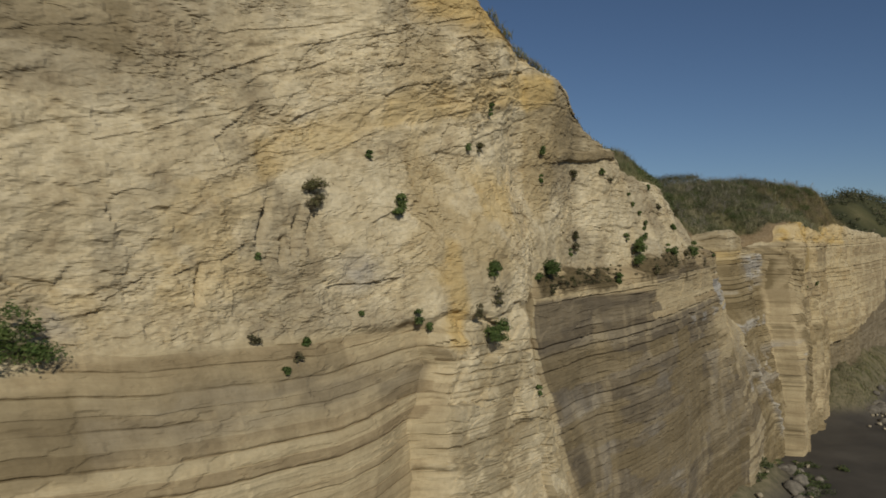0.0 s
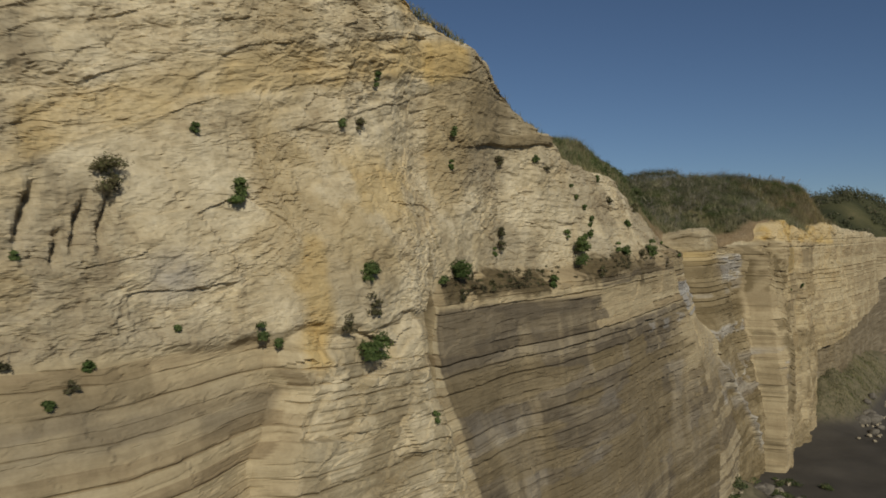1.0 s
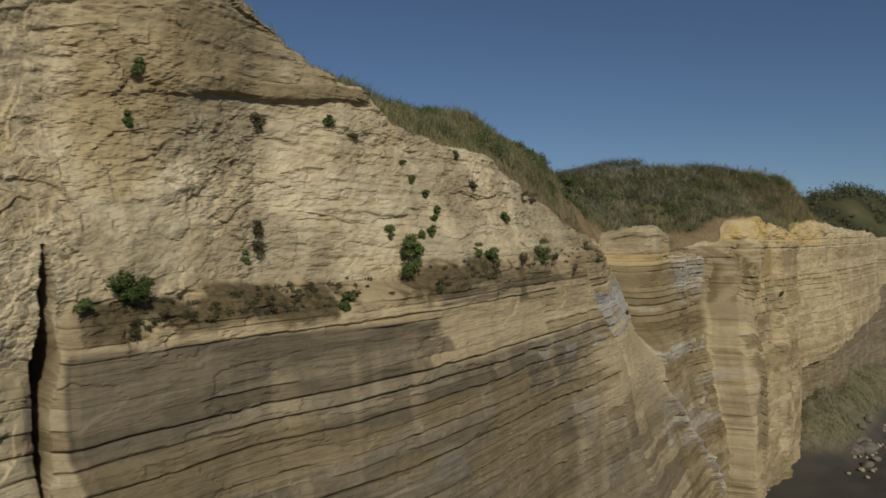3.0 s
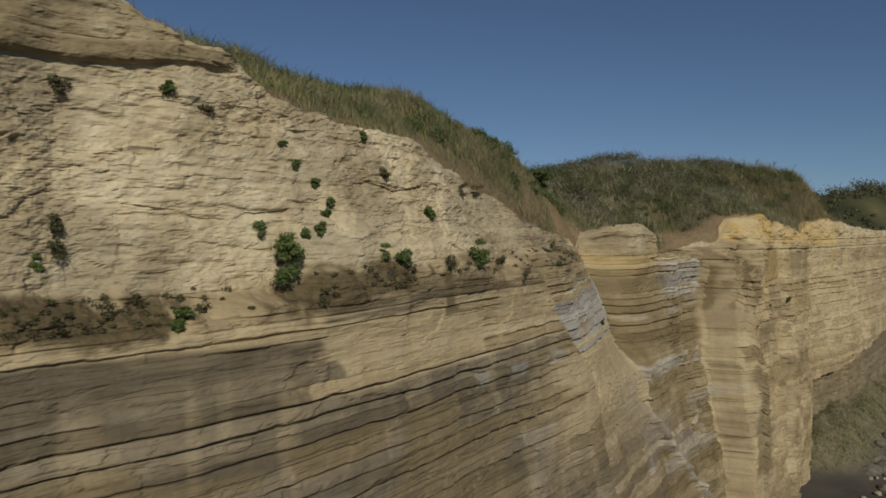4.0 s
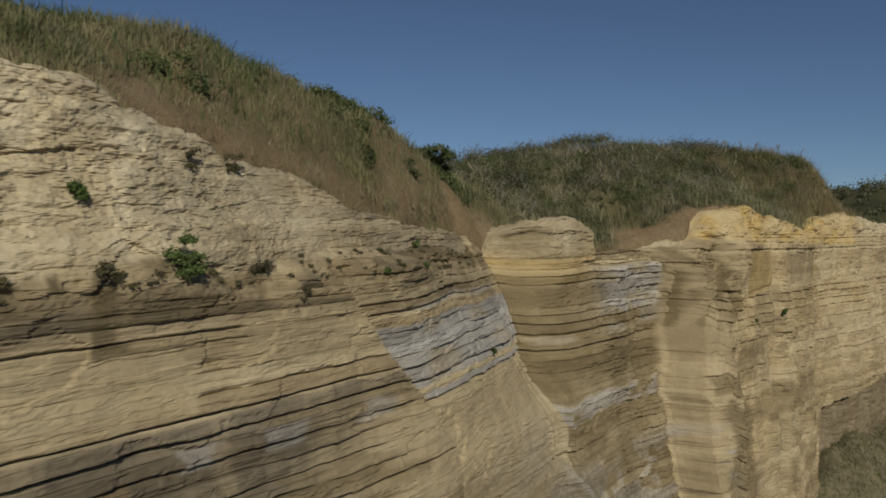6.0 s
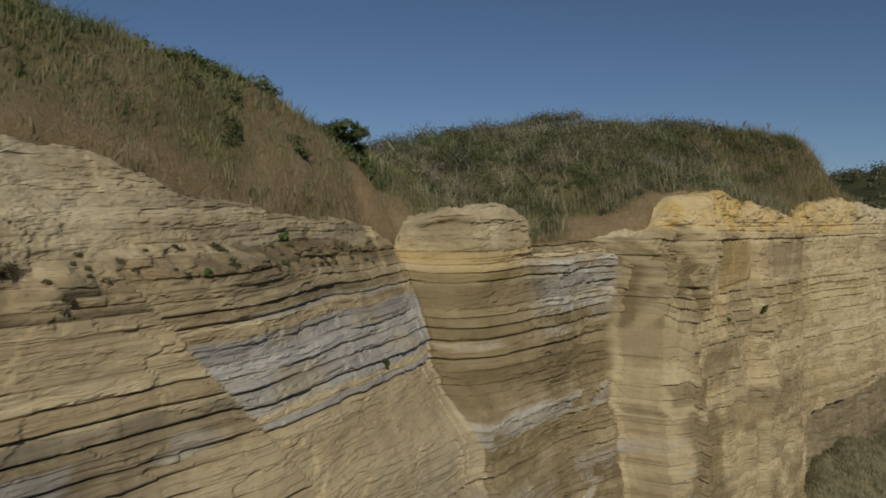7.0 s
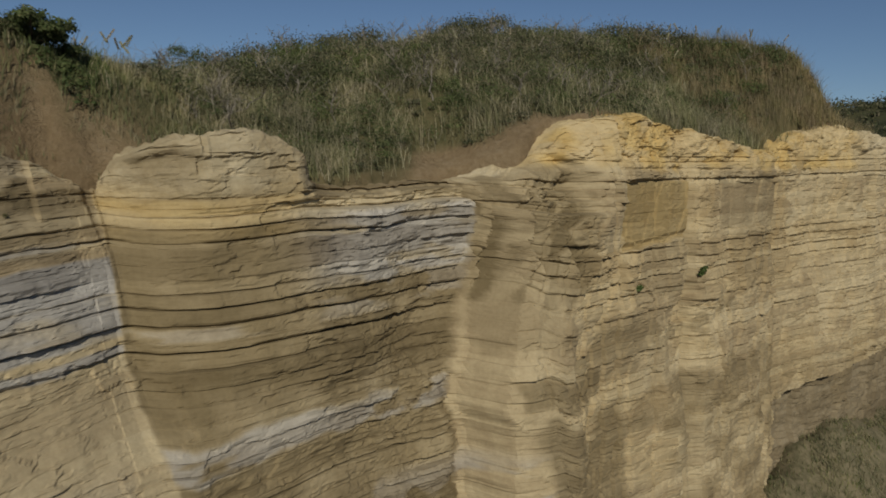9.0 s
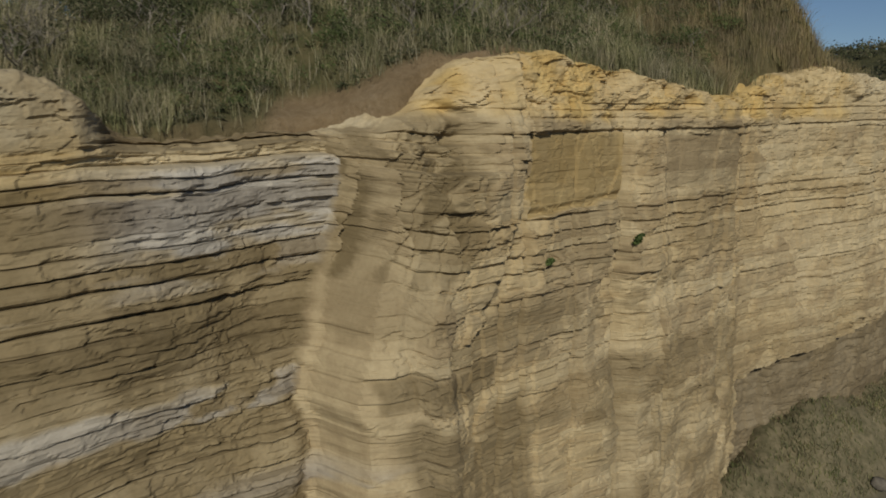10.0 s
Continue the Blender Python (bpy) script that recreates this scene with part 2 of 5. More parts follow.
# ---- the plan of the cliff, in metres ----
def rim(s):
    """Height of the top of the bare rock."""
    return table(s, (-40, 33), (0, 31), (6, 30), (12, 28.5), (18, 27.3), (22.5, 26.4), (24, 25.6), (27, 25.15), (30, 24.6), (32, 23.6), (33.5, 22.7), (35.4, 22.4),
                 (37, 21.6), (40, 21.1), (42.7, 21.3), (43.8, 20.7), (46.4, 19.95), (48.6, 19.65), (49.8, 19.35), (51.4, 18.9), (53.5, 18.65), (55.4, 18.5), (57.9, 18.35), (59.5, 18.1), (60.1, 17.75), (60.55, 17.6), (60.85, 17.9),
                 (61.1, 18.3), (61.6, 18.65), (62.4, 18.9), (63.4, 19.02), (64.5, 18.8), (65.2, 18.35), (66.2, 17.7), (69.7, 17.6), (71.3, 17.65), (72.0, 17.85), (73.0, 18.4), (74, 19.1), (75, 19.75), (76.8, 20.05),
                 (79.6, 19.8), (82, 19.5), (84.3, 19.15), (86, 18.95), (88, 18.85), (89.5, 18.9), (91, 19.4), (92.5, 19.8), (95.7, 20.4), (102, 19.8), (112, 19.7), (124, 19.5), (130, 18.3), (136, 19.0), (150, 19.5), (240, 20))


def arc(s):
    """Length along the face, in plan, so that grain is not drawn out where the face turns."""
    return np.interp(s, ARC_S, ARC_L)


def rim_hill(s):
    """Height at which the soil begins behind the rock."""
    return table(s, (59.3, 18.1), (60, 17.75), (65.8, 17.65), (72, 17.95), (73.5, 19.1), (75, 19.95)) * ((s > 59.3) & (s < 75)) + rim(s) * ((s <= 59.3) | (s >= 75))


def ledge(s):
    """Height of the foot of the broken rock, where the even beds begin."""
    return table(s, (-40, 15), (14, 15.0), (19, 15.2), (25.4, 15.3), (26.2, 16.3), (33, 16.5), (38, 17.0), (44, 17.3), (50, 17.55), (55, 17.5), (59, 17.4), (59.5, 30), (72.3, 30), (72.5, 18.45), (90, 18.6), (96, 19), (130, 19))


def dip(s):
    """How far the beds lie above or below their mean height."""
    return table(s, (-40, 0.4), (0, 0.4), (7, 0.15), (10, -0.2), (15, -0.4), (19.2, 0.0), (19.7, -0.1), (25.0, -0.2), (26, -0.42), (33, -0.2), (40, 0.12), (44, 0.24), (48.5, 0.35),
                 (52, 0.48), (55, 0.70), (57.2, 0.67), (59.6, 0.80), (60.6, 0.83), (61.3, 0.72), (63.4, 0.83), (65.1, 0.95), (67.8, 0.90), (70, 1.0), (71.3, 1.05), (71.9, 0.75), (73, 0.6), (90, 0.7), (130, 1.6))


def plan_low(s):
    """Distance of the even beds from the line of the coast."""
    return table(s, (-40, 18), (0, 15.3), (8, 14.7), (12, 14.4), (17, 14.5), (19.2, 14.9), (19.8, 13.9), (20.6, 13.75), (22, 13.75), (24.3, 13.75), (25.0, 14.1), (25.30, 14.38), (26.05, 14.4), (26.2, 14.35),
                 (28.5, 14.5), (31, 14.4), (33.5, 14.0), (36, 13.75), (40, 13.8), (43, 14.15), (47.5, 14.6), (50, 14.85), (52, 15.0), (54.2, 15.6), (55.3, 16.0), (57.4, 16.85), (58.9, 17.4), (59.7, 17.8), (60.4, 18.15), (60.75, 18.15), (61.15, 17.85),
                 (61.5, 17.55), (62.5, 17.0), (63.5, 16.75), (65, 16.55), (67.5, 16.8), (69.2, 17.1), (70.6, 17.25), (71.9, 17.05), (72.25, 16.5), (72.4, 15.5), (72.55, 14.85), (73.1, 14.5), (74.7, 14.25), (76.0, 14.15), (76.25, 14.45),
                 (80.9, 14.65), (81.3, 14.35), (82.8, 14.2), (83.3, 14.45), (86, 14.4), (88.3, 14.5), (88.9, 15.0), (90, 15.3), (92.6, 15.1), (95, 14.7), (97, 14.2), (100, 13.9), (106, 13.6), (116, 13.4), (126, 13.3), (131, 14.6), (136, 16.0), (150, 15.0), (170, 12), (240, 8))


def plan_high(s):
    """Distance of the foot of the broken rock."""
    return table(s, (-40, 20), (0, 16.6), (8, 16.2), (12, 15.7), (16, 15.4), (18.5, 14.9), (20, 14.35), (22, 13.95), (24.3, 14.1), (25.2, 14.4), (26.0, 14.65), (27.4, 14.75), (30, 15.3), (31.4, 15.5), (33, 15.2), (36.8, 14.65),
                 (38.7, 14.2), (42, 14.2), (44, 14.45), (48, 15.4), (52.3, 16.6), (56.4, 17.9), (58.8, 18.8), (60.3, 19.1)) * (s < 60.3) + plan_low(s) * (s >= 60.3)


def lean_back(s, z):
    """How far the upper face leans back into the land."""
    rate = table(s, (-40, 0.22), (14, 0.2), (18, 0.08), (27, 0.04), (30, -0.03), (34, 0.05), (38, 0.29), (44, 0.44), (49, 0.5), (59.6, 0.6), (60.6, 0.10), (66, 0.16), (70.5, 0.25), (71.5, 1.2), (74.2, 1.0), (76, 0.3), (78, 0.10), (130, 0.05))
    return rate * np.clip(z - table(s, (30, 18.5), (36, 17.4), (60.2, 17.4), (60.7, 14.5), (66, 14.5), (67, 16.5), (71.5, 17.75), (74, 18.0)), 0, 20)


def flare(s):
    """How far the foot of the cliff comes out, per metre."""
    return table(s, (-40, 0.06), (45, 0.06), (52, 0.16), (56, 0.36), (60, 0.38), (61.5, 0.28), (64, 0.18), (68, 0.12), (71, 0.20), (72.4, 0.15), (72.8, 0.08), (80, 0.06), (110, 0.08))


ARC_S = np.arange(-45, 245, 0.02)
ARC_L = np.concatenate(([0], np.cumsum(np.hypot(0.02, np.diff(plan_low(ARC_S)))))) - 45

# Stacks of beds, from the headland to the far wall. Each mark is an open parting: its height in the beds and how deep it is worn.
STACKS = (
    ("headland", 11, ((14.9, 0.55), (14.4, 0.45), (13.0, 1.0), (12.33, 0.8), (11.6, 0.5), (10.7, 0.6), (9.6, 0.6), (8.4, 0.5))),
    ("wall", 12, ((16.2, 0.4), (16.0, 0.35), (15.7, 0.55), (15.48, 0.35), (14.85, 0.4), (14.4, 0.5), (14.0, 0.85), (13.57, 1.15), (13.0, 0.95), (12.63, 0.4), (12.2, 0.55), (11.8, 0.7), (11.35, 1.0), (10.9, 0.4), (10.4, 0.75),
                  (9.9, 0.45), (9.37, 0.8), (8.8, 0.5), (8.3, 0.6), (7.7, 0.5), (7.1, 0.6))),
    ("pillar", 13, ((16.59, 0.75), (16.11, 0.4), (15.81, 0.55), (15.50, 0.75), (14.95, 0.2), (14.26, 0.45), (13.90, 0.85), (13.49, 1.15), (12.89, 1.05), (12.49, 0.4), (12.1, 0.3), (11.75, 0.4), (11.35, 0.25), (10.15, 0.35), (9.25, 1.1), (8.3, 0.5), (7.4, 0.5))),
    ("buttress", 14, ((17.72, 0.7), (17.06, 0.8), (14.5, 1.0), (14.05, 0.85), (13.55, 0.95), (13.08, 0.7), (12.34, 0.7), (11.5, 0.35), (10.9, 1.0), (10.3, 0.35), (9.98, 0.7), (9.35, 0.4), (8.6, 0.4), (7.1, 0.5), (5.8, 0.6))),
)


def stack(seed, marks):
    """Bed edges from bottom to top, with thin beds between the marks, and how deep, hard and pale each bed is."""
    g = np.random.RandomState(seed)
    known = sorted(marks) + [(30.0, 0.3)]
    edge, power = [-3.0], [0.3]
    for height, worn in known:
        while height - edge[-1] > 0.48:
            thick = g.choice([0.16, 0.24, 0.32, 0.42, 0.6], p=[0.14, 0.26, 0.28, 0.20, 0.12]) * g.uniform(0.85, 1.15)
            if height - edge[-1] - thick < 0.12:
                break
            edge.append(edge[-1] + thick)
            power.append(g.uniform(0, 0.3))
        edge.append(height)
        power.append(worn)
    n = len(edge)
    return np.array(edge), np.array(power), g.uniform(0, 1, n), g.uniform(0, 1, n)


BEDS = [stack(seed, marks) for _, seed, marks in STACKS]
BED_EDGE, BED_POWER, BED_HARD, BED_TONE = (np.concatenate([q[i] for q in BEDS]) for i in range(4))
BED_FIRST = np.cumsum([0] + [len(q[0]) for q in BEDS])


def fault(s, z):
    """Above 0 on the far side of the slip that ends the grey wall."""
    return s + 0.88 * (np.maximum(z, 12.0) - 15.7) - 49.85


def bed_number(s, sw, z, b):
    """Which bed of which stack lies at this place."""
    zone = np.where(sw < 19.45, 0, np.where((s < 40) | (fault(s, z) < 0), 1, np.where(sw < 71.98, 2, 3)))
    k = np.zeros(b.shape, int)
    for i in range(4):
        here = zone == i
        k[here] = BED_FIRST[i] + np.clip(np.searchsorted(BEDS[i][0], b[here], side="right") - 1, 0, len(BEDS[i][0]) - 2)
    return k, zone


def row_heights(top, zones):
    out = []
    for i in zones:
        edges, power = BEDS[i][0], BEDS[i][1]
        for a, b, w in zip(edges[:-1], edges[1:], power[:-1]):
            gap = 0.052 if a > 6.5 else 0.11
            n = max(2, int((b - a) / gap))
            out += [a - 0.012, a + 0.004, a + 0.018, a + 0.036, a + 0.036 + 0.03 * w, a + 0.05 + 0.06 * w] + [a + (b - a) * (j / n) for j in range(1, n)] + [b - 0.03]
    out = np.array(sorted(set(np.round(out, 4))))
    keep = [out[0]]
    for x in out:
        if x - keep[-1] > 0.011:
            keep.append(x)
    out = np.array(keep)
    return out[(out >= -2.2) & (out <= top)]


def wave(s, b):
    """Slow waves of the beds."""
    return 0.16 * (fbm(s * 0.14, b * 0.4, 3, 5) - 0.5) + 0.04 * (fbm(s * 1.4, b * 0.9, 2, 7) - 0.5)


def spall(x, y, k, at=0.5, soft=0.015):
    """Sheets of rock that have flaked away: 0 or 1 with ragged edges."""
    return step(at - soft, at + soft, fbm(x, y, 5, k, 0.55))


def box(s, z, s0, s1, z0, z1, soft=0.15):
    return step(s0 - soft, s0 + soft, s) * step(s1 + soft, s1 - soft, s) * step(z0 - soft, z0 + soft, z) * step(z1 + soft, z1 - soft, z)


def relief(s, b):
    """Place in the plan and surface values of the cliff at s along the coast and height b in the beds."""
    z = b + dip(s) + wave(s, b)
    # the pale buttress beside the grey wall widens towards its foot
    sw = s - 0.45 * np.clip(13.5 - z, 0, 7) * step(23.0, 25.0, s) * step(34, 29, s) + 0.30 * np.clip(13 - z, 0, 5) * step(21, 19, s) * step(14, 17, s)
    turn_in = table(z, (9, 1.9), (11, 1.8), (12, 1.65), (13, 1.35), (14.2, 0.7), (15.5, 0.3), (17, 0.0)) + 0.65
    corner = step(66, 69.5, s) * step(78, 73.5, s)
    sw = sw + corner * (turn_in + 0.7 * (fbm(z * 0.7, z * 0 + 1.5, 4, 21) - 0.5) + 0.10 * (hash2(np.floor(z * 1.7), np.floor(z * 0), 22) - 0.5))
    sw = sw + 2.0 * step(17.0, 19, s) * step(23, 20, s) * (fbm(z * 0.6, z * 0.1 + 2.5 + 0.15 * s, 4, 23) - 0.5)
    zl = ledge(s) + 0.35 * (fbm(s * 0.6, s * 0 + 3.0, 3, 8) - 0.5) + (0.9 - 0.6 * step(20, 18.5, s)) * (fbm(s * 0.9, z * 1.3, 4, 9) - 0.5)
    wide_up = step(20, 18.5, s)
    up = step(-0.75 - 2.2 * wide_up, 0.25 + 1.2 * wide_up, z - zl)
    q = arc(sw)
    low = plan_low(sw) - flare(s) * np.clip(15 - z, 0, 9)
    low = np.maximum(low, np.minimum(plan_low(sw), 13.2))
    foot = table(s, (50, 14.2), (56, 15.0), (60, 15.6), (66, 16.1), (72.4, 15.9)) - 0.25 * np.clip(10.5 - z, 0, 6)
    flat = step(13.2, 10.6, z) * step(52, 57, s) * step(72.5, 71.5, sw)
    low = low * (1 - flat) + np.maximum(foot, 13.4) * flat
    low = low + 0.5 * np.clip(z - 15.0, 0, 2.4) * step(50, 56, s) * step(62.4, 60.9, s)
    d = low * (1 - up) + plan_high(s) * up + lean_back(s, z) + 0.75 * step(17.0, 20.5, z) * step(17.0, 21.0, s) * step(29.5, 25.5, s) * (1 - 0.7 * step(21.5, 24.0, z))
    # broken rock
    rub = step(-0.1, 0.35, z - zl) * (s < 60.2) + step(-0.2, 0.3, z - zl) * (s >= 60.2) * 0.8
    rub = rub * np.where(s < 60.2, 0.35 + 0.65 * step(51, 44.5, s), 1)
    cap = step(60.5, 60.8, s) * step(66.2, 64.6, s) * step(16.50, 16.56, b)
    rub = np.maximum(rub, cap)
    wx, wz = 0.35 * (fbm(q * 0.8, z * 0.8, 3, 31) - 0.5), 0.35 * (fbm(q * 0.8, z * 0.8, 3, 37) - 0.5)
    f1, _ = blocks((s + wx + 0.4 * z) * 0.42, (z + wz - 0.12 * s) * 0.62, 50)
    f2, c2 = blocks((s + wx) * 1.1, (z + wz - 0.2 * s) * 1.9, 60)
    f3, _ = blocks((s + wx * 0.5) * 3.0, (z + wz * 0.5 - 0.15 * s) * 5.2, 70)
    worn = step(0.40, 0.62, fbm(q * 0.35, z * 0.55 - 0.1 * s, 4, 77))      # where the rock is shattered
    big = fbm(q * 0.16, z * 0.2, 4, 90) - 0.5
    broken = 0.10 * f1 + (0.022 + 0.05 * worn) * f2 + (0.016 + 0.030 * worn) * f3 + 0.55 * big
    tilted = step(29, 26, s) * step(19.0, 21.0, z - 0.18 * (s - 18))
    slope = (z - 0.30 * s) * 1.9
    broken = broken * (1 - 0.25 * tilted) + tilted * (0.055 * (hash2(np.floor(slope + 0.5 * fbm(q * 0.5, z * 0.5, 3, 83)), np.floor(q * 0.23 + hash2(np.floor(slope), np.floor(slope * 0), 84)), 85) - 0.5) + 0.10 * (fbm(q * 0.5, slope * 1.4, 4, 86) - 0.5))
    rise = z - 0.42 * (s - 15) + 0.012 * (s - 15) ** 2
    ribs = step(10, 13, s) * step(31, 28, s) * step(19.3, 20.0, rise) * step(24.5, 23.0, rise)
    rn = np.floor(rise * 1.6 + 0.6 * (fbm(q * 0.35, z * 0.35, 3, 87) - 0.5))
    rc, rk = blocks((s + 0.4 * wx) * 0.55 + 7.7 * hash2(rn, rn * 0, 88), rise * 1.6, 89)
    broken += ribs * 0.09 * rc * step(0.0, 0.10, rk)
    broken += 0.05 * (fbm(q * 4.5, z * 7.5, 3, 94) - 0.5)
    broken += 0.11 * (fbm(q * 1.6, z * 3.2, 5, 95) - 0.5)
    platy = step(29, 33, s) * step(60, 58, s)
    broken += platy * (0.13 * (fbm(q * 0.8, z * 5.5, 4, 91) - 0.5) - 0.035 * spall(q * 0.7, z * 3.2, 93, 0.5))
    broken -= 0.05 * spall(q * 0.33 + 0.1 * z, z * 0.5, 96, 0.52, 0.03) + 0.028 * spall(q * 0.9, z * 1.5 - 0.2 * s, 97, 0.5) + 0.026 * worn * spall(q * 2.2, z * 3.6 - 0.5 * s, 98, 0.48)
    broken -= 0.035 * step(0.06, 0.0, c2) * worn * (fbm(q * 0.5, z * 0.5, 2, 99) > 0.52)
    broken = broken + step(72.4, 73.0, s) * (0.16 * f1 + 0.15 * f2 + 0.07 * f3 - 0.10 * spall(q * 0.9, z * 1.4, 103, 0.5))
    broken = broken * (1 - 0.55 * cap) + cap * (0.20 * f1 + 0.05 * f2 + 0.10 * (hash2(np.floor((z + 0.35 * wz) * 4.2), np.floor((s + wx) * 0.5), 102) - 0.5) - 0.05 * spall(q * 0.8, z * 1.6, 101, 0.5))
    # even beds
    k, zone = bed_number(s, sw, z, b)
    a, e = BED_EDGE[k], BED_EDGE[k + 1]
    thick = e - a
    h, tones, power, above = BED_HARD[k], BED_TONE[k], BED_POWER[k], BED_POWER[k + 1]
    x = (b - a) / thick
    belly = 1 - (2 * np.clip(x, 0, 1) - 1) ** 6
    strong = table(sw, (-40, 0.12), (19.4, 0.12), (20, 0.3), (25.5, 0.3), (26, 0.30), (34, 0.40), (42, 0.50), (50, 0.58), (59.5, 0.62), (60.5, 0.62), (66, 0.78), (71.7, 0.85), (72.1, 0.60), (76, 0.50), (88, 0.40), (90, 0.55), (130, 0.40))
    mass = 0.80 * step(49, 52, s) * step(62.5, 59.5, s) * step(9.9, 10.7, b + 0.10 * (s - 52) + 0.8 * (fbm(q * 0.5, b * 0.7, 3, 119) - 0.5)) * step(12.75, 12.45, b + 0.25 * (fbm(q * 0.6, b * 0.6, 3, 118) - 0.5))
    mass = np.maximum(mass, 0.6 * step(60, 61, s) * step(66, 63, s) * step(12.3, 12.0, b) * step(10.4, 10.9, b))
    mass = np.maximum(mass, 0.8 * step(59.8, 60.2, s) * step(65.6, 64.0, s) * step(14.55, 14.65, b) * step(15.5, 15.4, b))
    mass = np.maximum(mass, 0.75 * box(s, z + 0.3 * (fbm(q * 0.4, z * 0.4, 3, 117) - 0.5), 37.2, 44.5, 14.35, 15.75, 0.15) + 0.75 * box(s + 0.88 * (z - 15.7), z, 46.0, 49.9, 15.1, 16.15, 0.2))
    mass = np.maximum(mass, 0.75 * box(sw, z + 0.4 * (fbm(q * 0.4, z * 0.4, 3, 116) - 0.5), 26.0, 29.0, 11.0, 15.2, 0.5) + 0.75 * box(sw, z, 28.5, 36.8, 14.35, 15.25, 0.15))
    patch = fbm(q * 0.20, b * 0.7, 3, 120)
    tb = step(19.2, 20.3, sw) * step(25.2, 24.0, sw) * (1 - rub)      # pale block-jointed buttress
    flaky = step(62.5, 66, s) * (zone == 2) + 0.6 * (zone == 2) * (s < 60) * (fault(s, z) > 0)
    live = strong * (1 - mass) * (0.35 + 1.3 * step(0.35, 0.65, patch))
    out = live * (0.20 * (vnoise(q * 0.28 + 11.0 * h, k * 5.3 + 0.5, 145) - 0.5) + 0.025 * belly)
    cut = 0.5 * fbm(q * 0.16 + 40 * h, k * 7.7, 3, 130) + 0.5 * fbm(q * 0.55 + 40 * h, k * 7.7 + 0.5, 4, 131) + 0.11 * strong - 0.25 * mass
    open_ = step(0.52, 0.58, cut - 0.085 * step(72, 73, s) + 0.03 * step(88, 90, s) - 0.035 * step(39, 42, s) * step(60, 59, s) * step(12.0, 12.8, b) + 0.03 * step(38, 42, s) * step(62, 59, s) * step(12.8, 12.0, b))
    side_low = step(71.95, 72.05, sw) * step(74.5, 73.2, sw) * step(14.9, 14.2, z)
    worn_in = (strong * 1.1 + 0.12 * (zone == 0) + 0.22 * (zone == 1) + 0.15 * (zone == 3)) * (1 - 0.7 * tb)
    gate = step(0.30, 0.44, 0.5 * fbm(q * 0.22 + 9 * h, k * 3.7, 3, 132) + 0.5 * fbm(q * 0.9, k * 1.7 + 0.5, 3, 133) - 0.14 + 0.24 * power - 0.05 * (zone == 3) - 0.10 * tb)
    major = step(0.3, 0.5, power) * gate * (1 - np.clip(1.3 * mass, 0, 1) * (power < 0.8))
    ragged = 0.035 * (fbm(q * 2.4, k * 1.3, 3, 136) - 0.5)
    height = 0.020 + 0.030 * power * major * (0.4 + 1.2 * vnoise(q * 0.5, k * 2.3, 134))
    notch = np.exp(-((b - a + ragged * step(0.0, 0.05, b - a)) / height) ** 2) * np.maximum(open_ * (thick > 0.13) * (1 - 0.7 * (zone == 3) - 0.45 * (zone == 1) - 0.5 * (zone == 2)) * (1 - 0.7 * tb), major) * (1 - 0.75 * side_low)
    deep_in = 0.35 + 1.0 * vnoise(q * 0.35, k * 4.1, 139)
    out -= notch * (0.03 + 0.06 * strong + major * power * deep_in * (0.03 + 0.13 * worn_in))
    lip = major * power * worn_in * np.exp(-np.clip(b - a - 1.4 * height, 0, 9) / 0.22)
    tread = step(0.3, 0.5, above) * above * worn_in * np.exp(-(e - b) / 0.14) * (0.3 + 0.7 * gate)
    out += 0.085 * lip * deep_in - 0.065 * tread
    lam = fbm(q * 0.5, b * 11.0, 3, 135) - 0.5
    out += flaky * (0.12 * (fbm(q * 1.1, b * 9.0, 4, 141) - 0.5) - 0.05 * spall(q * 1.0, b * 5.0, 142, 0.5))
    live = live * (1 - 0.55 * (zone == 3))
    out += (0.02 + 0.07 * live) * lam + 0.07 * (0.3 + live) * (fbm(q * 0.7, b * 5.0 + 9 * h, 4, 140) - 0.5) + 0.32 * (fbm(q * 0.3, z * 0.35, 4, 150) - 0.5)
    thin = box(s, z - zl, 44, 59.3, -0.1, 4, 0.5)
    out += thin * (0.20 * (fbm(q * 0.6, b * 6.0, 4, 137) - 0.5) - 0.07 * spall(q * 0.8, b * 3.5, 138, 0.5))
    out += mass * 0.32 * (fbm(q * 0.35 + z * 0.3, z * 0.5 - s * 0.15, 5, 155) - 0.5)
    out -= (0.03 + 0.06 * strong) * spall(q * 0.45, z * 0.9, 156, 0.54) + 0.018 * spall(q * 0.7, b * 3.4, 157, 0.5) + 0.03 * strong * spall(q * 0.9 + 5 * h, b * 6, 158, 0.5)
    # upright joints that break the beds into blocks
    g, _ = blocks((s + 0.1 * z) * 0.75 + 31 * tones, k * 3.0 + 0.5, 160)
    out += strong * (1 - mass) * 0.05 * g
    # columns and flutes of the buttress
    fl = step(73, 75, sw) * step(114, 100, s)
    gb, _ = blocks((s + 0.6 * wx) * 0.55, z * 0.20, 170)
    pb = step(0.45, 0.62, fbm(q * 0.3, z * 0.3, 3, 175))
    out += fl * (0.22 * gb + pb * 0.03 * f2)
    out += fl * 1.0 * step(91, 88, s) * (fbm(q * 0.32, z * 0.13, 3, 178) - 0.5)
    gv, _ = blocks((s + 0.9 * wx) * 0.85, (z + wz) * 0.42 - 0.1 * s, 171)
    out += fl * 0.17 * gv * step(18.0, 17.6, z)
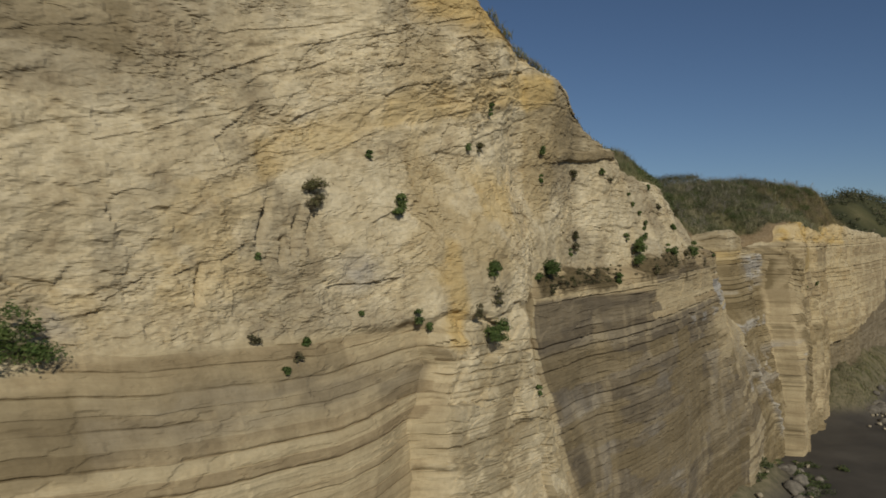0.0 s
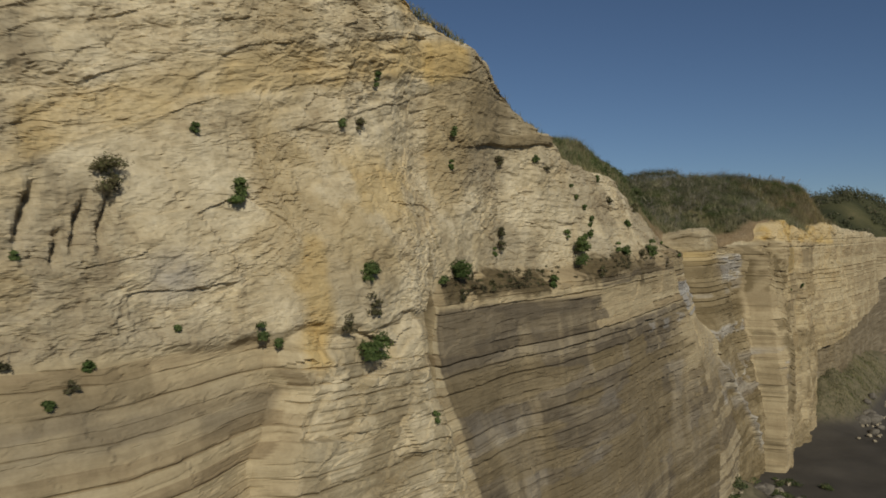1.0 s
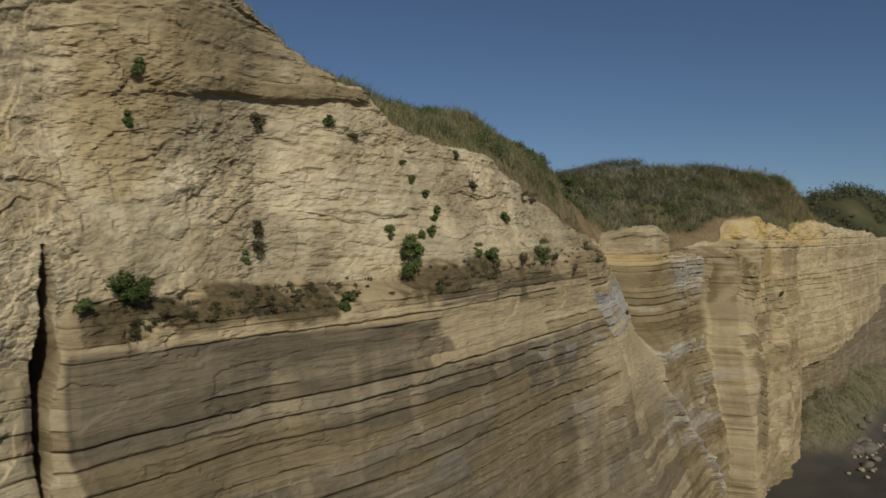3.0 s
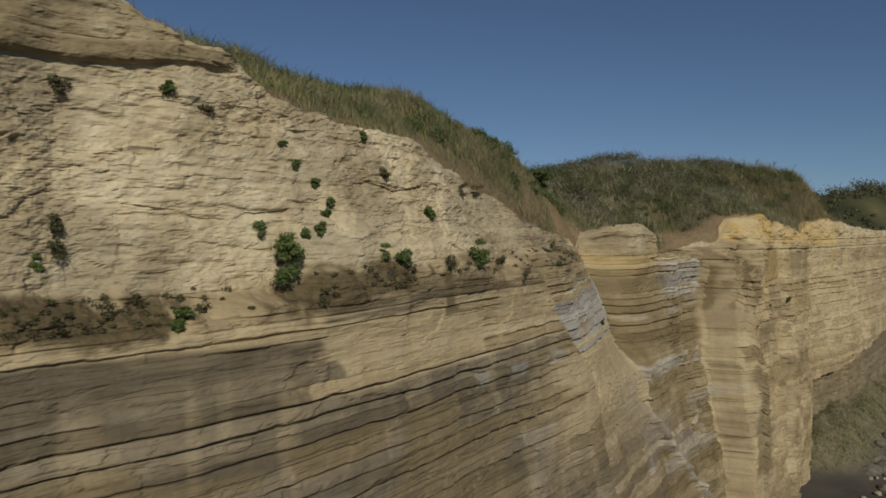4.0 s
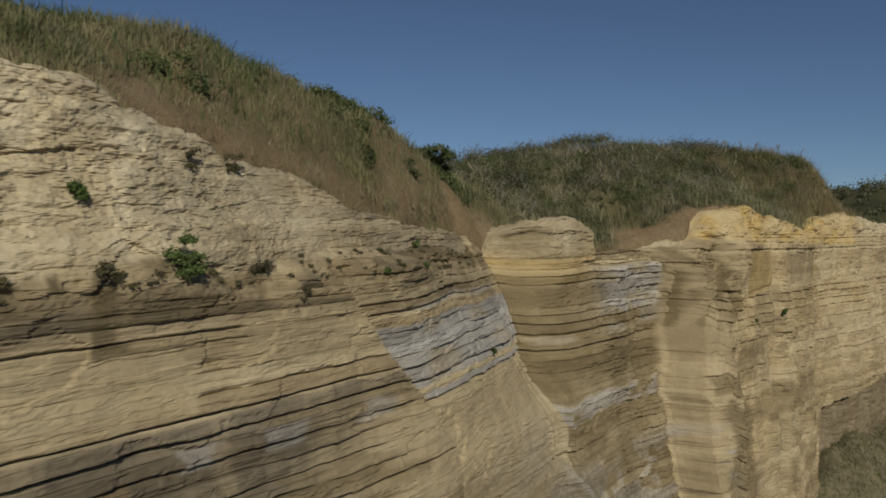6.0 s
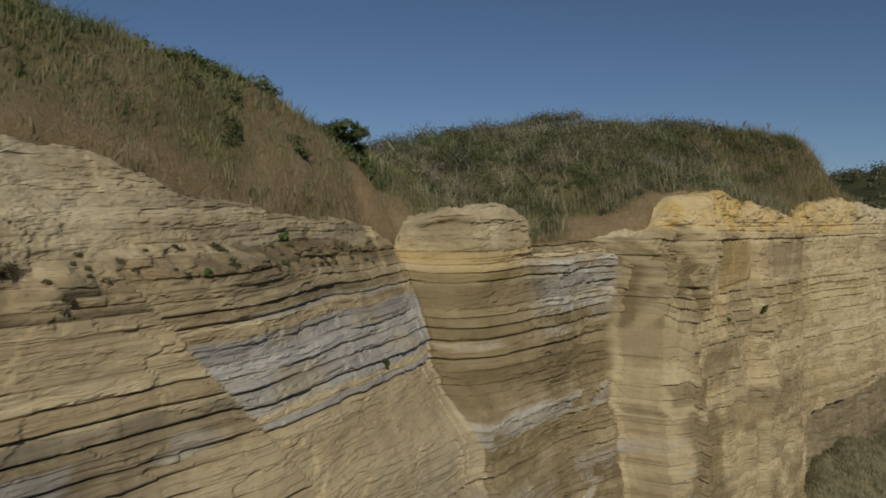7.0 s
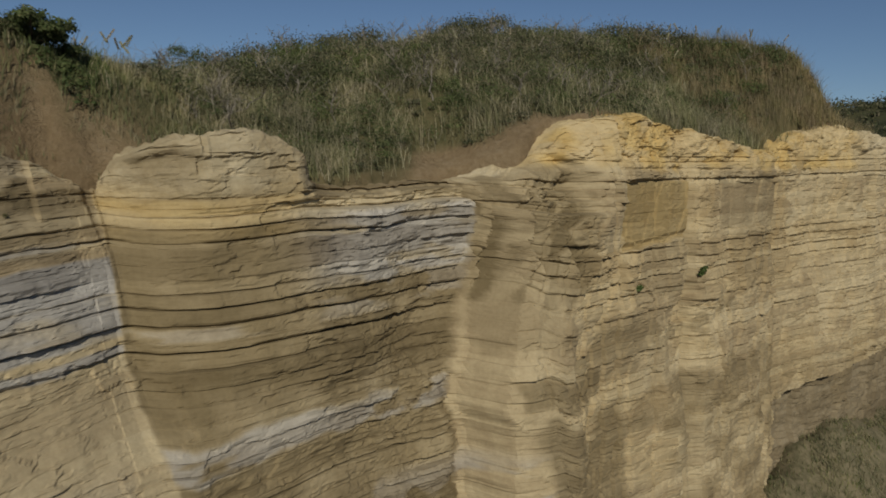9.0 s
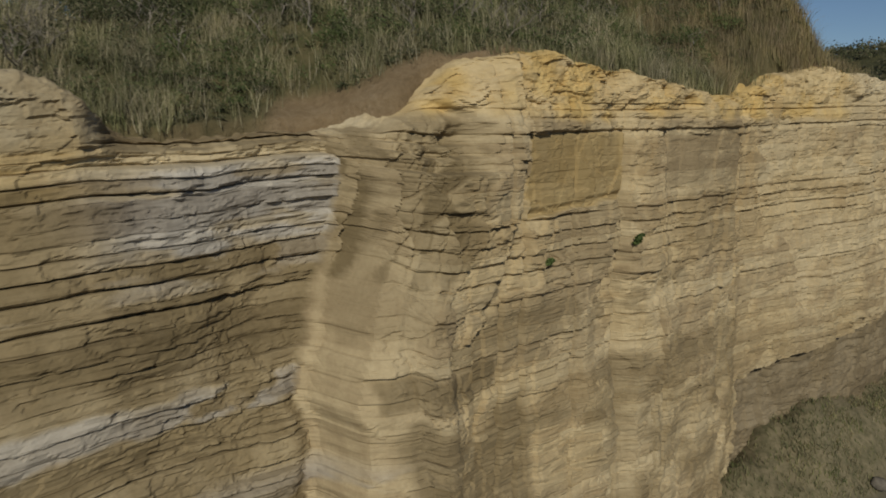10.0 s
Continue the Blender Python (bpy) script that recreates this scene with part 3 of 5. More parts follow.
    out -= fl * (0.14 * spall(q * 0.40, z * 0.30, 181, 0.52) + 0.05 * spall(q * 0.55, z * 1.1, 183, 0.5) + 0.04 * spall(q * 0.4, b * 1.5, 182, 0.5))
    for s0, w in ((75.3, 0.07), (76.2, 0.06), (81.15, 0.10), (83.0, 0.06), (88.9, 0.10), (78.6, 0.03), (94.2, 0.05)):
        out -= fl * 0.30 * np.exp(-((s + 0.05 * (17 - z) + 0.5 * wx - s0) / w) ** 2)
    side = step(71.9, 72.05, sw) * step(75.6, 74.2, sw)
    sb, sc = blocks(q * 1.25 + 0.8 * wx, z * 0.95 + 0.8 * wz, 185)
    out += side * box(s, z, 60, 80, 14.7, 17.7, 0.3) * (0.34 * sb - 0.06 * step(0.08, 0.0, sc))
    for q0 in (0.55, 1.2, 2.0, 2.75, 3.6):
        out -= side * 0.07 * box(s, z, 60, 80, 14.2, 17.9, 0.5) * np.exp(-((q - arc(72.4) - q0 + 0.8 * wx) / 0.06) ** 2)
    out -= step(64.5, 66.5, s) * step(75.2, 74.2, s) * (0.45 * step(16.05, 16.1, b + 0.3 * wz) + 0.35 * step(16.45, 16.5, b + 0.5 * wx) + 0.25 * step(16.75, 16.8, b)) * (0.4 + 1.2 * fbm(q * 0.7, b * 0.8, 3, 186))
    # panel of thin brown layers under a pale projecting bed
    panel = box(s + 0.7 * wx, z + 0.3 * wz, 76.3, 81.1, 15.22 + 0.25 * (fbm(s * 1.2, s * 0, 3, 184) - 0.5) + 0.06 * (s - 76), 17.62, 0.03)
    panel2 = box(s + 1.6 * wx, z + 1.2 * wz, 83.2, 88.7, 15.6 + 0.5 * (fbm(s * 0.9, s * 0, 3, 183) - 0.5), 17.62, 0.04)
    out = out * (1 - 0.65 * np.maximum(panel, panel2))
    out -= 0.14 * panel + 0.12 * panel * step(0.22, 0.0, z - 15.3 - 0.06 * (s - 76))
    lip = box(s, z, 76.0, 88.0, 17.72, 18.05, 0.05) + box(s, z, 76.0, 84.0, 18.12, 18.34, 0.05)
    out += 0.09 * lip * (0.2 + 1.6 * fbm(q * 0.9, z * 0 + 1.0, 3, 187))
    out -= 0.12 * panel2
    # pale block-jointed buttress below the broken rock
    out += tb * (0.38 * f1 + 0.07 * f2 + 0.02 * f3 - 0.08 * spall(q * 0.5, z * 0.6, 190, 0.5))
    d = d - (broken * rub + out * (1 - rub))
    shelf = np.exp(-((z - zl + 0.3) / 0.45) ** 2) * step(25.8, 26.5, s) * step(59, 56, s)
    d -= shelf * (0.28 * (fbm(q * 1.6, z * 2.2, 4, 192) - 0.5) + 0.16 * f2 + 0.06 * f3)
    # pale spur that runs down from the foot of the pillar
    spur = np.exp(-((s - 60.4 - 1.05 * (9.2 - z) + 1.2 * wx) / 0.55) ** 2) * step(10.2, 9.0, z) * step(1.0, 3.0, z)
    d -= spur * (0.40 + 0.4 * f2)
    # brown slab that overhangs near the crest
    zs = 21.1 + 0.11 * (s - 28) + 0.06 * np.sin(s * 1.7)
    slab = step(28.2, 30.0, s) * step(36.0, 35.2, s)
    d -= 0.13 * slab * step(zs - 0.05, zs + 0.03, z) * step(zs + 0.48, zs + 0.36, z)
    d += 0.08 * step(27.2, 28.4, s) * step(34.5, 31.5, s) * step(zs - 1.3, zs - 0.4, z) * step(zs + 0.05, zs - 0.05, z)
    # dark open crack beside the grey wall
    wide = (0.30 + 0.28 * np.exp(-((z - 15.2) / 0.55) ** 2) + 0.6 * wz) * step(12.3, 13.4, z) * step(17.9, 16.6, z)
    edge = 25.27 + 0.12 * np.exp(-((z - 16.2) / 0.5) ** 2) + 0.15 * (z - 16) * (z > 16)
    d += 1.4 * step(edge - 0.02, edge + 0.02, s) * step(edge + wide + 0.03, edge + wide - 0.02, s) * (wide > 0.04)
    # slanting open joints in the broken rock
    for s0, z0, w, hgt in ((13.6, 18.2, 0.11, 0.7), (14.7, 18.0, 0.11, 0.6), (15.3, 18.2, 0.10, 0.7), (14.2, 17.5, 0.09, 0.35), (11.6, 16.6, 0.07, 0.45)):
        d += 0.34 * np.exp(-((s - s0 - 0.25 * (z - z0) + 0.5 * wx) / w) ** 2) * np.exp(-((z - z0) / hgt) ** 4)
    # hollow in the cap of the pillar and the yellow pits of the buttress
    d += 0.45 * bulge(s + 1.8 * wx, z + 1.3 * wz - 0.16 * (s - 61.6), 61.7, 18.12, 0.75, 0.32) + 0.10 * np.exp(-((z - 18.5 - 0.06 * (s - 61.5)) / 0.03) ** 2) * step(60.4, 60.8, s) * step(62.4, 62.2, s) + 0.08 * np.exp(-((z - 17.28 - 0.01 * (s - 62)) / 0.035) ** 2) * step(60.2, 60.6, s) * step(64.9, 64.3, s)
    d += 0.15 * np.exp(-((s - 62.35 - 0.1 * (z - 18) + 1.5 * wx) / 0.05) ** 2) * cap * step(17.6, 18.2, z)
    for s0, z0, r in ((82.9, 19.0, 0.35), (80.6, 19.3, 0.5), (84.5, 18.6, 0.4)):
        d += 0.35 * bulge(s, z, s0, z0, r, r * 0.9)
    d += 0.55 * bulge(s, z, 88.3, 18.4, 0.5, 0.7)

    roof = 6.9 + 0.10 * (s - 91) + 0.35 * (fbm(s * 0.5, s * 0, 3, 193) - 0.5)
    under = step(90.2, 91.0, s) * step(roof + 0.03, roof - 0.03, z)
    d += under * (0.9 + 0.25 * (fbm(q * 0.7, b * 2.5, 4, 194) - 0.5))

    # surface values
    v = {}
    n1, n2, n3 = fbm(q * 0.35, z * 0.35, 4, 200), fbm(q * 0.9, z * 0.9, 4, 210), fbm(q * 0.5, z * 2.2, 4, 220)
    sj, zj = s + 1.4 * (n2 - 0.5), z + 0.8 * (n2 - 0.5)
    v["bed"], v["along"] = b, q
    flake = spall(q * 0.40, z * 0.30, 181, 0.52) + 0.7 * spall(q * 0.55, z * 1.1, 183, 0.5) - 0.85
    v["tone"] = np.clip(tones * 0.8 + 0.2 * patch + 0.10 * (h - 0.5) + (0.14 + 0.40 * (zone == 3)) * flake, 0, 1)
    v["rubble"] = np.maximum(rub, 0.75 * tb)
    v["banding"] = np.clip(1 - 0.75 * mass - 0.50 * step(71.9, 72.1, sw) - 0.25 * step(71.9, 72.1, sw) * step(74.5, 73.5, sw) - 0.25 * step(39, 42, s) * step(59.7, 59.3, s) - 0.5 * tb - 0.35 * step(19.6, 19.2, sw) - 0.40 * step(25.9, 26.1, sw) * step(45, 41, s), 0.2, 1)
    v["chips"] = rub * (0.25 + 0.65 * worn) * (1 - 0.6 * cap)
    band = step(0.53, 0.44, 0.35 * tones + 0.65 * fbm(q * 0.22, b * 2.4, 4, 225))
    grey_wall = step(25.85, 26.0, sw) * (fault(s, z) < 0) * step(0.35, -0.35, z - zl + 0.5)
    edge_on = step(37.55, 37.1, s + 2.2 * (fbm(q * 1.3, z * 0.9, 4, 224) - 0.5) - 0.9 * tones + 0.5)
    grey = grey_wall * np.maximum(edge_on * step(15.55, 15.35, z), step(14.05, 13.85, b + 0.12 * (n2 - 0.5))) * (0.84 + 0.16 * step(0.4, 0.6, n3))
    grey = np.maximum(grey, grey_wall * step(36.9, 37.3, s) * step(15.75, 15.85, b) * (0.25 + 0.65 * band))
    grey = grey * (1 - 0.30 * grey_wall * step(0.52, 0.70, fbm(q * 1.3, z * 0.22, 4, 223)) * step(15.2, 14.2, z))
    grey = grey * (1 - 0.8 * grey_wall * step(47.5, 50.5, s + 2.5 * (n1 - 0.5)) * step(13.6, 13.2, b) * step(8.5, 10.5, b))
    grey = np.maximum(grey, 0.75 * box(s, b, 50, 60.5, -3, 10.6, 0.4) * (1 - mass) * (0.55 + 0.45 * band))
    grey = np.maximum(grey, 0.62 * box(s, zj, 7.0, 30.0, 13.0, 14.3, 0.45) * (0.55 + 0.45 * step(0.36, 0.55, n3)) * step(19.4, 19.2, sw))
    grey = np.maximum(grey, 0.60 * box(s, z, 50.3, 59.8, 16.0, 17.8, 0.15) * (0.4 + 0.6 * step(0.4, 0.6, n3)) * (1 - step(17.3, 17.5, z)))
    grey = np.maximum(grey, (0.35 + 0.3 * step(49, 52, s)) * box(s, z - zl, 44, 59.3, -0.2, 4, 0.8) * (0.45 + 0.55 * step(0.42, 0.56, fbm(q * 0.3, b * 3.5, 4, 226))))
    grey = np.maximum(grey, 0.38 * step(0.52, 0.66, n1) * rub * (s < 60) * (s > 9))
    grey = np.maximum(grey, 0.42 * box(sj, zj, -20, 12.0, 21.0, 23.0, 0.5))
    grey = np.maximum(grey, 0.55 * box(sj, zj, 26.8, 32.2, 22.0, 23.6, 0.8))
    # darker below the overhanging slab: its shade painted as grey
    grey = np.maximum(grey, 0.45 * box(sj, zj, 27.4, 31.8, 19.6, 21.2, 0.7))
    grey = np.maximum(grey, 0.15 * mass * step(0.42, 0.58, n1) * (s < 60) * (s > 45))
    # grey beds below the roof, with the undercut's shadow put into the colour
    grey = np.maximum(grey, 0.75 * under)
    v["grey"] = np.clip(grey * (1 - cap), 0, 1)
    seam = s + 0.12 * (n2 - 0.5) + 1.6 * (n1 - 0.4) * step(13.2, 12.2, b)
    slip = step(-0.05, 0.10, fault(s, z) + 0.3 * (n2 - 0.5)) * step(60.62, 60.5, seam)
    post = step(60.5, 60.62, seam) * step(66.2, 63.6, s + 2.0 * (n2 - 0.5))
    niche = step(63.4, 66.4, s + 1.6 * (n1 - 0.5)) * step(72.03, 71.93, sw)
    bj = b + 0.10 * (n2 - 0.5)
    lam_tone = 0.55 + 0.45 * step(0.34, 0.5, n3)
    blue = slip * box(s, bj, 40, 80, 14.26, 15.12, 0.04) * lam_tone
    blue = np.maximum(blue, slip * box(s, bj, 40, 80, 13.30, 14.26, 0.04) * lam_tone * 0.95)
    blue = np.maximum(blue, slip * box(s, bj, 40, 80, 12.89, 13.12, 0.03) * 0.9)
    blue = np.maximum(blue, slip * box(s, bj, 40, 80, 15.42, 15.62, 0.03) * 0.55 * step(0.35, 0.5, n3))
    blue = np.maximum(blue, 0.9 * niche * box(s, bj, 40, 80, 13.95, 16.05, 0.12) * lam_tone)
    blue = np.maximum(blue, 0.6 * niche * box(s, bj, 40, 80, 13.3, 13.95, 0.04) * step(0.40, 0.52, n3))
    blue = np.maximum(blue, 0.8 * (post + niche).clip(0, 1) * box(s, b + 0.4 * (n2 - 0.5), 40, 80, 10.15, 10.95, 0.08) * step(0.28, 0.45, n3))
    blue = np.maximum(blue, 0.5 * (post + niche).clip(0, 1) * box(s, bj, 40, 80, 13.15, 13.45, 0.04) * step(0.32, 0.5, n3))
    blue = np.maximum(blue, 0.65 * box(s, b, 58.5, 71.5, 5.5, 8.6, 0.4) * step(0.44, 0.54, fbm(q * 0.3, b * 1.2, 4, 228)))
    blue = np.maximum(blue, 0.7 * bulge(sj, zj, 16.8, 16.9, 1.3, 0.9) * step(0.35, 0.6, n2))
    blue = np.maximum(blue, 0.5 * bulge(sj, zj, 8.4, 16.0, 0.8, 0.6))
    blue = np.maximum(blue, 0.55 * box(s, b, 44, 50.6, 12.9, 13.4, 0.05) * step(0.4, 0.55, n2))
    blue = np.maximum(blue, 0.2 * step(0.56, 0.70, n1) * box(s, z, 26, 60, 4, 11.5, 0.5))
    blue = np.maximum(blue, np.maximum(0.85 * spur, 0.8 * bulge(sj, zj, 64.0, 8.0, 1.9, 2.4) * step(0.36, 0.5, n2)))
    v["blue"] = np.clip(blue, 0, 1)
    line = 20.4 + 0.42 * (s - 15) - 0.012 * (s - 15) ** 2
    och = box(s, zj - line, 13.5, 28.5, -0.55, 0.70, 0.25) * (0.24 + 0.34 * step(0.38, 0.6, n1) + 0.42 * step(21, 25, s)).clip(0, 1)
    och = np.maximum(och, 0.95 * box(s, zj, 19.5, 27.5, 25.0, 30, 0.5))
    och = np.maximum(och, 0.55 * box(sj, zj, 21.8, 25.2, 18.3, 20.4, 0.6) * step(0.40, 0.58, n2))
    och = np.maximum(och, 0.35 * box(sj, zj, 18.5, 30, 16.5, 24, 1.5) * step(0.5, 0.62, n1))
    och = np.maximum(och, 0.95 * step(72.2, 73.0, s) * step(99, 96, s) * step(17.95, 18.35, z + 0.5 * (n2 - 0.5)) * (0.45 + 0.55 * step(0.44, 0.56, 0.5 * n1 + 0.5 * n2)))
    och = np.maximum(och, post * (0.75 * box(s, bj, 40, 80, 16.13, 16.58, 0.03) + 0.5 * box(s, bj, 40, 80, 15.80, 16.10, 0.03) + 0.8 * box(s, bj, 40, 80, 15.50, 15.79, 0.03)) * (0.6 + 0.4 * step(0.4, 0.6, n3)))
    och = np.maximum(och, slip * 0.12 * box(s, bj, 40, 80, 13.10, 13.32, 0.04) * step(0.38, 0.5, n2))
    och = np.maximum(och, 0.3 * cap * step(18.0, 17.3, z + 0.8 * (n2 - 0.5)))
    och = np.maximum(och, 0.8 * box(s + 0.8 * (n2 - 0.5), z, 19.75, 20.55, 14.3, 17.9, 0.25))
    och = np.maximum(och, 0.12 * box(s, z, 73, 100, 5, 18.3, 0.5) * step(0.45, 0.65, n1) + panel * (0.52 + 0.25 * step(0.35, 0.65, fbm(q * 0.9, z * 0.2, 3, 230))))
    och = np.maximum(och, 0.22 * step(0.55, 0.65, n2) * box(s, z, 4, 14, 16, 19.5, 0.5))
    v["ochre"] = np.clip(och * (1 - grey * 0.6), 0, 1)
    olive = step(0.50, 0.56, fbm(q * 0.16, b * 0.8 + 4.0, 4, 222))
    damp = 0.62 * grey_wall * olive * step(13.9, 13.4, b) + 0.48 * panel + 0.20 * panel2
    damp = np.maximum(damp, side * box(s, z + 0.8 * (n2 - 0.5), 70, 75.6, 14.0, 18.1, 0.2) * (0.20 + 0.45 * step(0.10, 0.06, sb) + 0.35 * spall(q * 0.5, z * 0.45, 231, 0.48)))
    damp = np.maximum(damp, 0.30 * (zone == 3) * spall(q * 0.3, z * 0.42, 232, 0.56) * step(90, 88, s) * step(18, 17.5, z))
    damp = np.maximum(damp, cap * (0.20 + 0.3 * step(0.42, 0.6, n1) + 0.4 * bulge(s + wx, z + wz, 61.6, 18.1, 1.1, 0.8)) + post * 0.25 * box(s, bj, 40, 80, 15.5, 16.58, 0.05))
    both = np.clip(post + niche, 0, 1)
    for b0, b1, amount in ((14.27, 15.30, 0.85), (13.91, 14.25, 0.85), (13.50, 13.89, 0.95), (12.90, 13.10, 0.8), (12.50, 12.88, 0.85), (12.12, 12.35, 0.7)):
        damp = np.maximum(damp, amount * post * box(s, bj, 40, 80, b0, b1, 0.03) * (0.75 + 0.25 * step(0.35, 0.5, n3)))
    for b0, b1, amount in ((13.50, 13.88, 0.55), (12.92, 13.2, 0.7), (12.5, 12.88, 0.55), (12.12, 12.45, 0.65), (11.4, 11.75, 0.65), (10.75, 11.0, 0.5)):
        damp = np.maximum(damp, amount * niche * box(s, b + 0.3 * (n2 - 0.5), 40, 80, b0, b1, 0.05) * (0.35 + 0.65 * step(0.38, 0.52, n3)))
    damp = np.maximum(damp, both * (0.92 + 0.8 * (n2 - 0.5)) * step(16.3, 15.6, b) * (1 - blue.clip(0, 1)))
    damp = np.maximum(damp, both * box(s, b + 0.25 * (n2 - 0.5), 61.5, 80, 9.28, 10.12, 0.05) * (0.75 + 0.25 * step(0.35, 0.5, n3)))
    damp = np.maximum(damp, 0.6 * both * box(s, b + 0.4 * (n2 - 0.5), 61.5, 80, 7.6, 8.3, 0.06))
    damp = np.maximum(damp, slip * 0.55 * box(s, bj, 40, 80, 15.64, 16.75, 0.05) * (0.6 + 0.4 * step(0.35, 0.5, n3)))
    damp = np.maximum(damp, 0.55 * box(s, b, 45, 62, -2, 9.5, 1.5) * step(0.40, 0.6, n1))
    rag = fbm(q * 0.22, b * 0.45, 5, 227, 0.55)
    damp = np.maximum(damp, 0.65 * box(s, b + 1.6 * (n1 - 0.5) + 0.8 * (n2 - 0.5), 76.0, 90, -2, 9.5, 0.30) * step(0.40, 0.54, rag))
    damp = np.maximum(damp, 0.55 * box(s, b, 72.5, 89, 10.9, 12.2, 0.3) * step(0.54, 0.56, rag))
    damp = np.maximum(damp, 0.25 * box(s, b, 89.2, 110, 2, 8.5, 0.6))
    damp = np.maximum(damp, 0.75 * box(s + 1.2 * (n2 - 0.5), b + 0.1 * (n2 - 0.5), 70.6, 74.4, 10.05, 10.88, 0.12) + 0.75 * box(s + 1.5 * (n1 - 0.5), b + 0.4 * np.sin(1.3 * s) + 0.9 * (n2 - 0.5), 70.8, 76.4, 3.0, 9.3, 0.20) + 0.5 * box(sj, zj, 76.5, 80, 11.2, 12.0, 0.1) * step(0.45, 0.5, n2))
    damp = np.maximum(damp, 0.75 * box(s + 0.4 * (n2 - 0.5), b, 36.0, 39.3, 12.2, 13.0, 0.06) + 0.8 * box(s + 0.5 * (n2 - 0.5), b, 40.0, 43.0, 11.4, 13.0, 0.06) + 0.45 * box(sj, zj, 42, 50, 15.6, 16.8, 0.1) * band)
    damp = np.maximum(damp, 0.62 * box(s + 1.6 * (n2 - 0.5), z - 0.11 * (s - 28) + 1.2 * (n1 - 0.5), 28.4, 36.2, 20.2, 24, 0.5) * (0.35 + 0.65 * step(0.36, 0.52, 0.5 * n2 + 0.5 * n1)))
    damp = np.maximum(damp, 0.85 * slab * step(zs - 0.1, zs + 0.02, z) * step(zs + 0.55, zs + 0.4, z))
    damp = np.maximum(damp, 0.60 * box(s, z, 65.5, 74.5, 17.25, 18.2, 0.1) * step(0.36, 0.5, n2))
    damp = np.maximum(damp, 0.6 * box(s + 0.8 * (n2 - 0.5), z + 0.5 * (n1 - 0.5), -20, 10.6, 22.0, 23.6, 0.12))
    damp = np.maximum(damp, 0.55 * box(s + 0.3 * (n2 - 0.5), z, -20, 8.3, 12.9, 14.6, 0.08) + 0.3 * box(sj, zj, 8.3, 16, 14.0, 15.0, 0.1))
    damp = np.maximum(damp, 0.40 * box(sj, zj, 27.2, 37, 19.6, 24, 1.3) * step(0.44, 0.58, 0.6 * n1 + 0.4 * n2))
    damp = np.maximum(damp, 0.45 * tb * step(0.50, 0.54, n2))
    v["damp"] = np.clip(damp, 0, 1)
    moss_and_shade = step(25.8, 26.6, s) * step(42.5, 40.0, s) * step(-0.95, -0.65, z - zl) * step(0.25, 0.0, z - zl) * step(0.36, 0.52, n2 + 0.12 * (s < 32) - 0.2 * (np.abs(s - 35) < 1.5) + 0.1 * (np.abs(s - 38.5) < 1.3))
    moss_and_shade = np.maximum(moss_and_shade, 0.7 * box(s, z - zl, 42, 59, -0.28, 0.1, 0.08) * step(0.45, 0.6, n1))
    # shade inside the crack, put into the colour over its whole width
    crack_shade = step(edge - 0.02, edge + 0.02, s) * step(edge + wide + 0.05, edge + wide, s) * (wide > 0.04)
    moss_and_shade = np.maximum(moss_and_shade, 0.85 * box(sj + 0.4 * (n2 - 0.5), z, 40.5, 42.7, 15.75, 17.2, 0.12) * step(0.36, 0.46, fbm(q * 1.1, z * 0.5, 4, 229)))
    v["moss_and_shade"] = np.maximum(moss_and_shade, 0.85 * crack_shade)
    return z, d, v


def cliff_grid(s, b):
    """Vertices of the face; above the rim the rock folds back under the soil."""
    S, B = np.meshgrid(s, b, indexing="ij")
    z, d, v = relief(S, B)
    top = rim(S) + 0.45 * (fbm(S * 0.9, S * 0 + 0.5, 3, 300) - 0.5) + 0.22 * (fbm(S * 3, S * 0 + 0.5, 3, 310) - 0.5)
    soft = 0.08 + 0.16 * step(36, 32, S) + 0.10 * np.exp(-((S - 73.2) / 1.2) ** 2) + 0.05 * step(65.6, 66.4, S) * step(72.6, 71.8, S)
    over = soft * np.logaddexp(0, (z - top) / soft)
    z = z - over * 1.0 - 0.04 * over * over * (np.abs(S - 62.7) < 3.6)
    d = d + over * 1.1
    rough_top = np.clip(over * 1.5, 0, 1) * (S > 30)
    z = z + rough_top * (0.34 * (fbm(S * 1.3, d * 1.6, 4, 320) - 0.5) - 0.10 * spall(S * 0.9, d * 1.2, 330, 0.5))
    v["rubble"] = np.maximum(v["rubble"], rough_top)
    return S, d, z, v


def mesh_np(name, verts, faces, material, values=None, smooth=True):
    """One mesh from arrays; all the faces have the same number of corners."""
    me = bpy.data.meshes.new(name)
    k = faces.shape[1]
    me.vertices.add(len(verts))
    me.vertices.foreach_set("co", np.ascontiguousarray(verts, np.float32).ravel())
    me.loops.add(faces.size)
    me.loops.foreach_set("vertex_index", np.ascontiguousarray(faces, np.int32).ravel())
    me.polygons.add(len(faces))
    me.polygons.foreach_set("loop_start", np.arange(0, faces.size, k, dtype=np.int32))
    me.polygons.foreach_set("loop_total", np.full(len(faces), k, np.int32))
    me.polygons.foreach_set("use_smooth", np.full(len(faces), smooth))
    for key, val in (values or {}).items():
        at = me.attributes.new(key, "FLOAT", "POINT")
        at.data.foreach_set("value", np.ascontiguousarray(val, np.float32).ravel())
    me.update(calc_edges=True)
    me.materials.append(material)
    return me


def quads(n, m):
    i = np.arange(n * m).reshape(n, m)
    return np.stack([i[:-1, :-1], i[1:, :-1], i[1:, 1:], i[:-1, 1:]], -1).reshape(-1, 4)


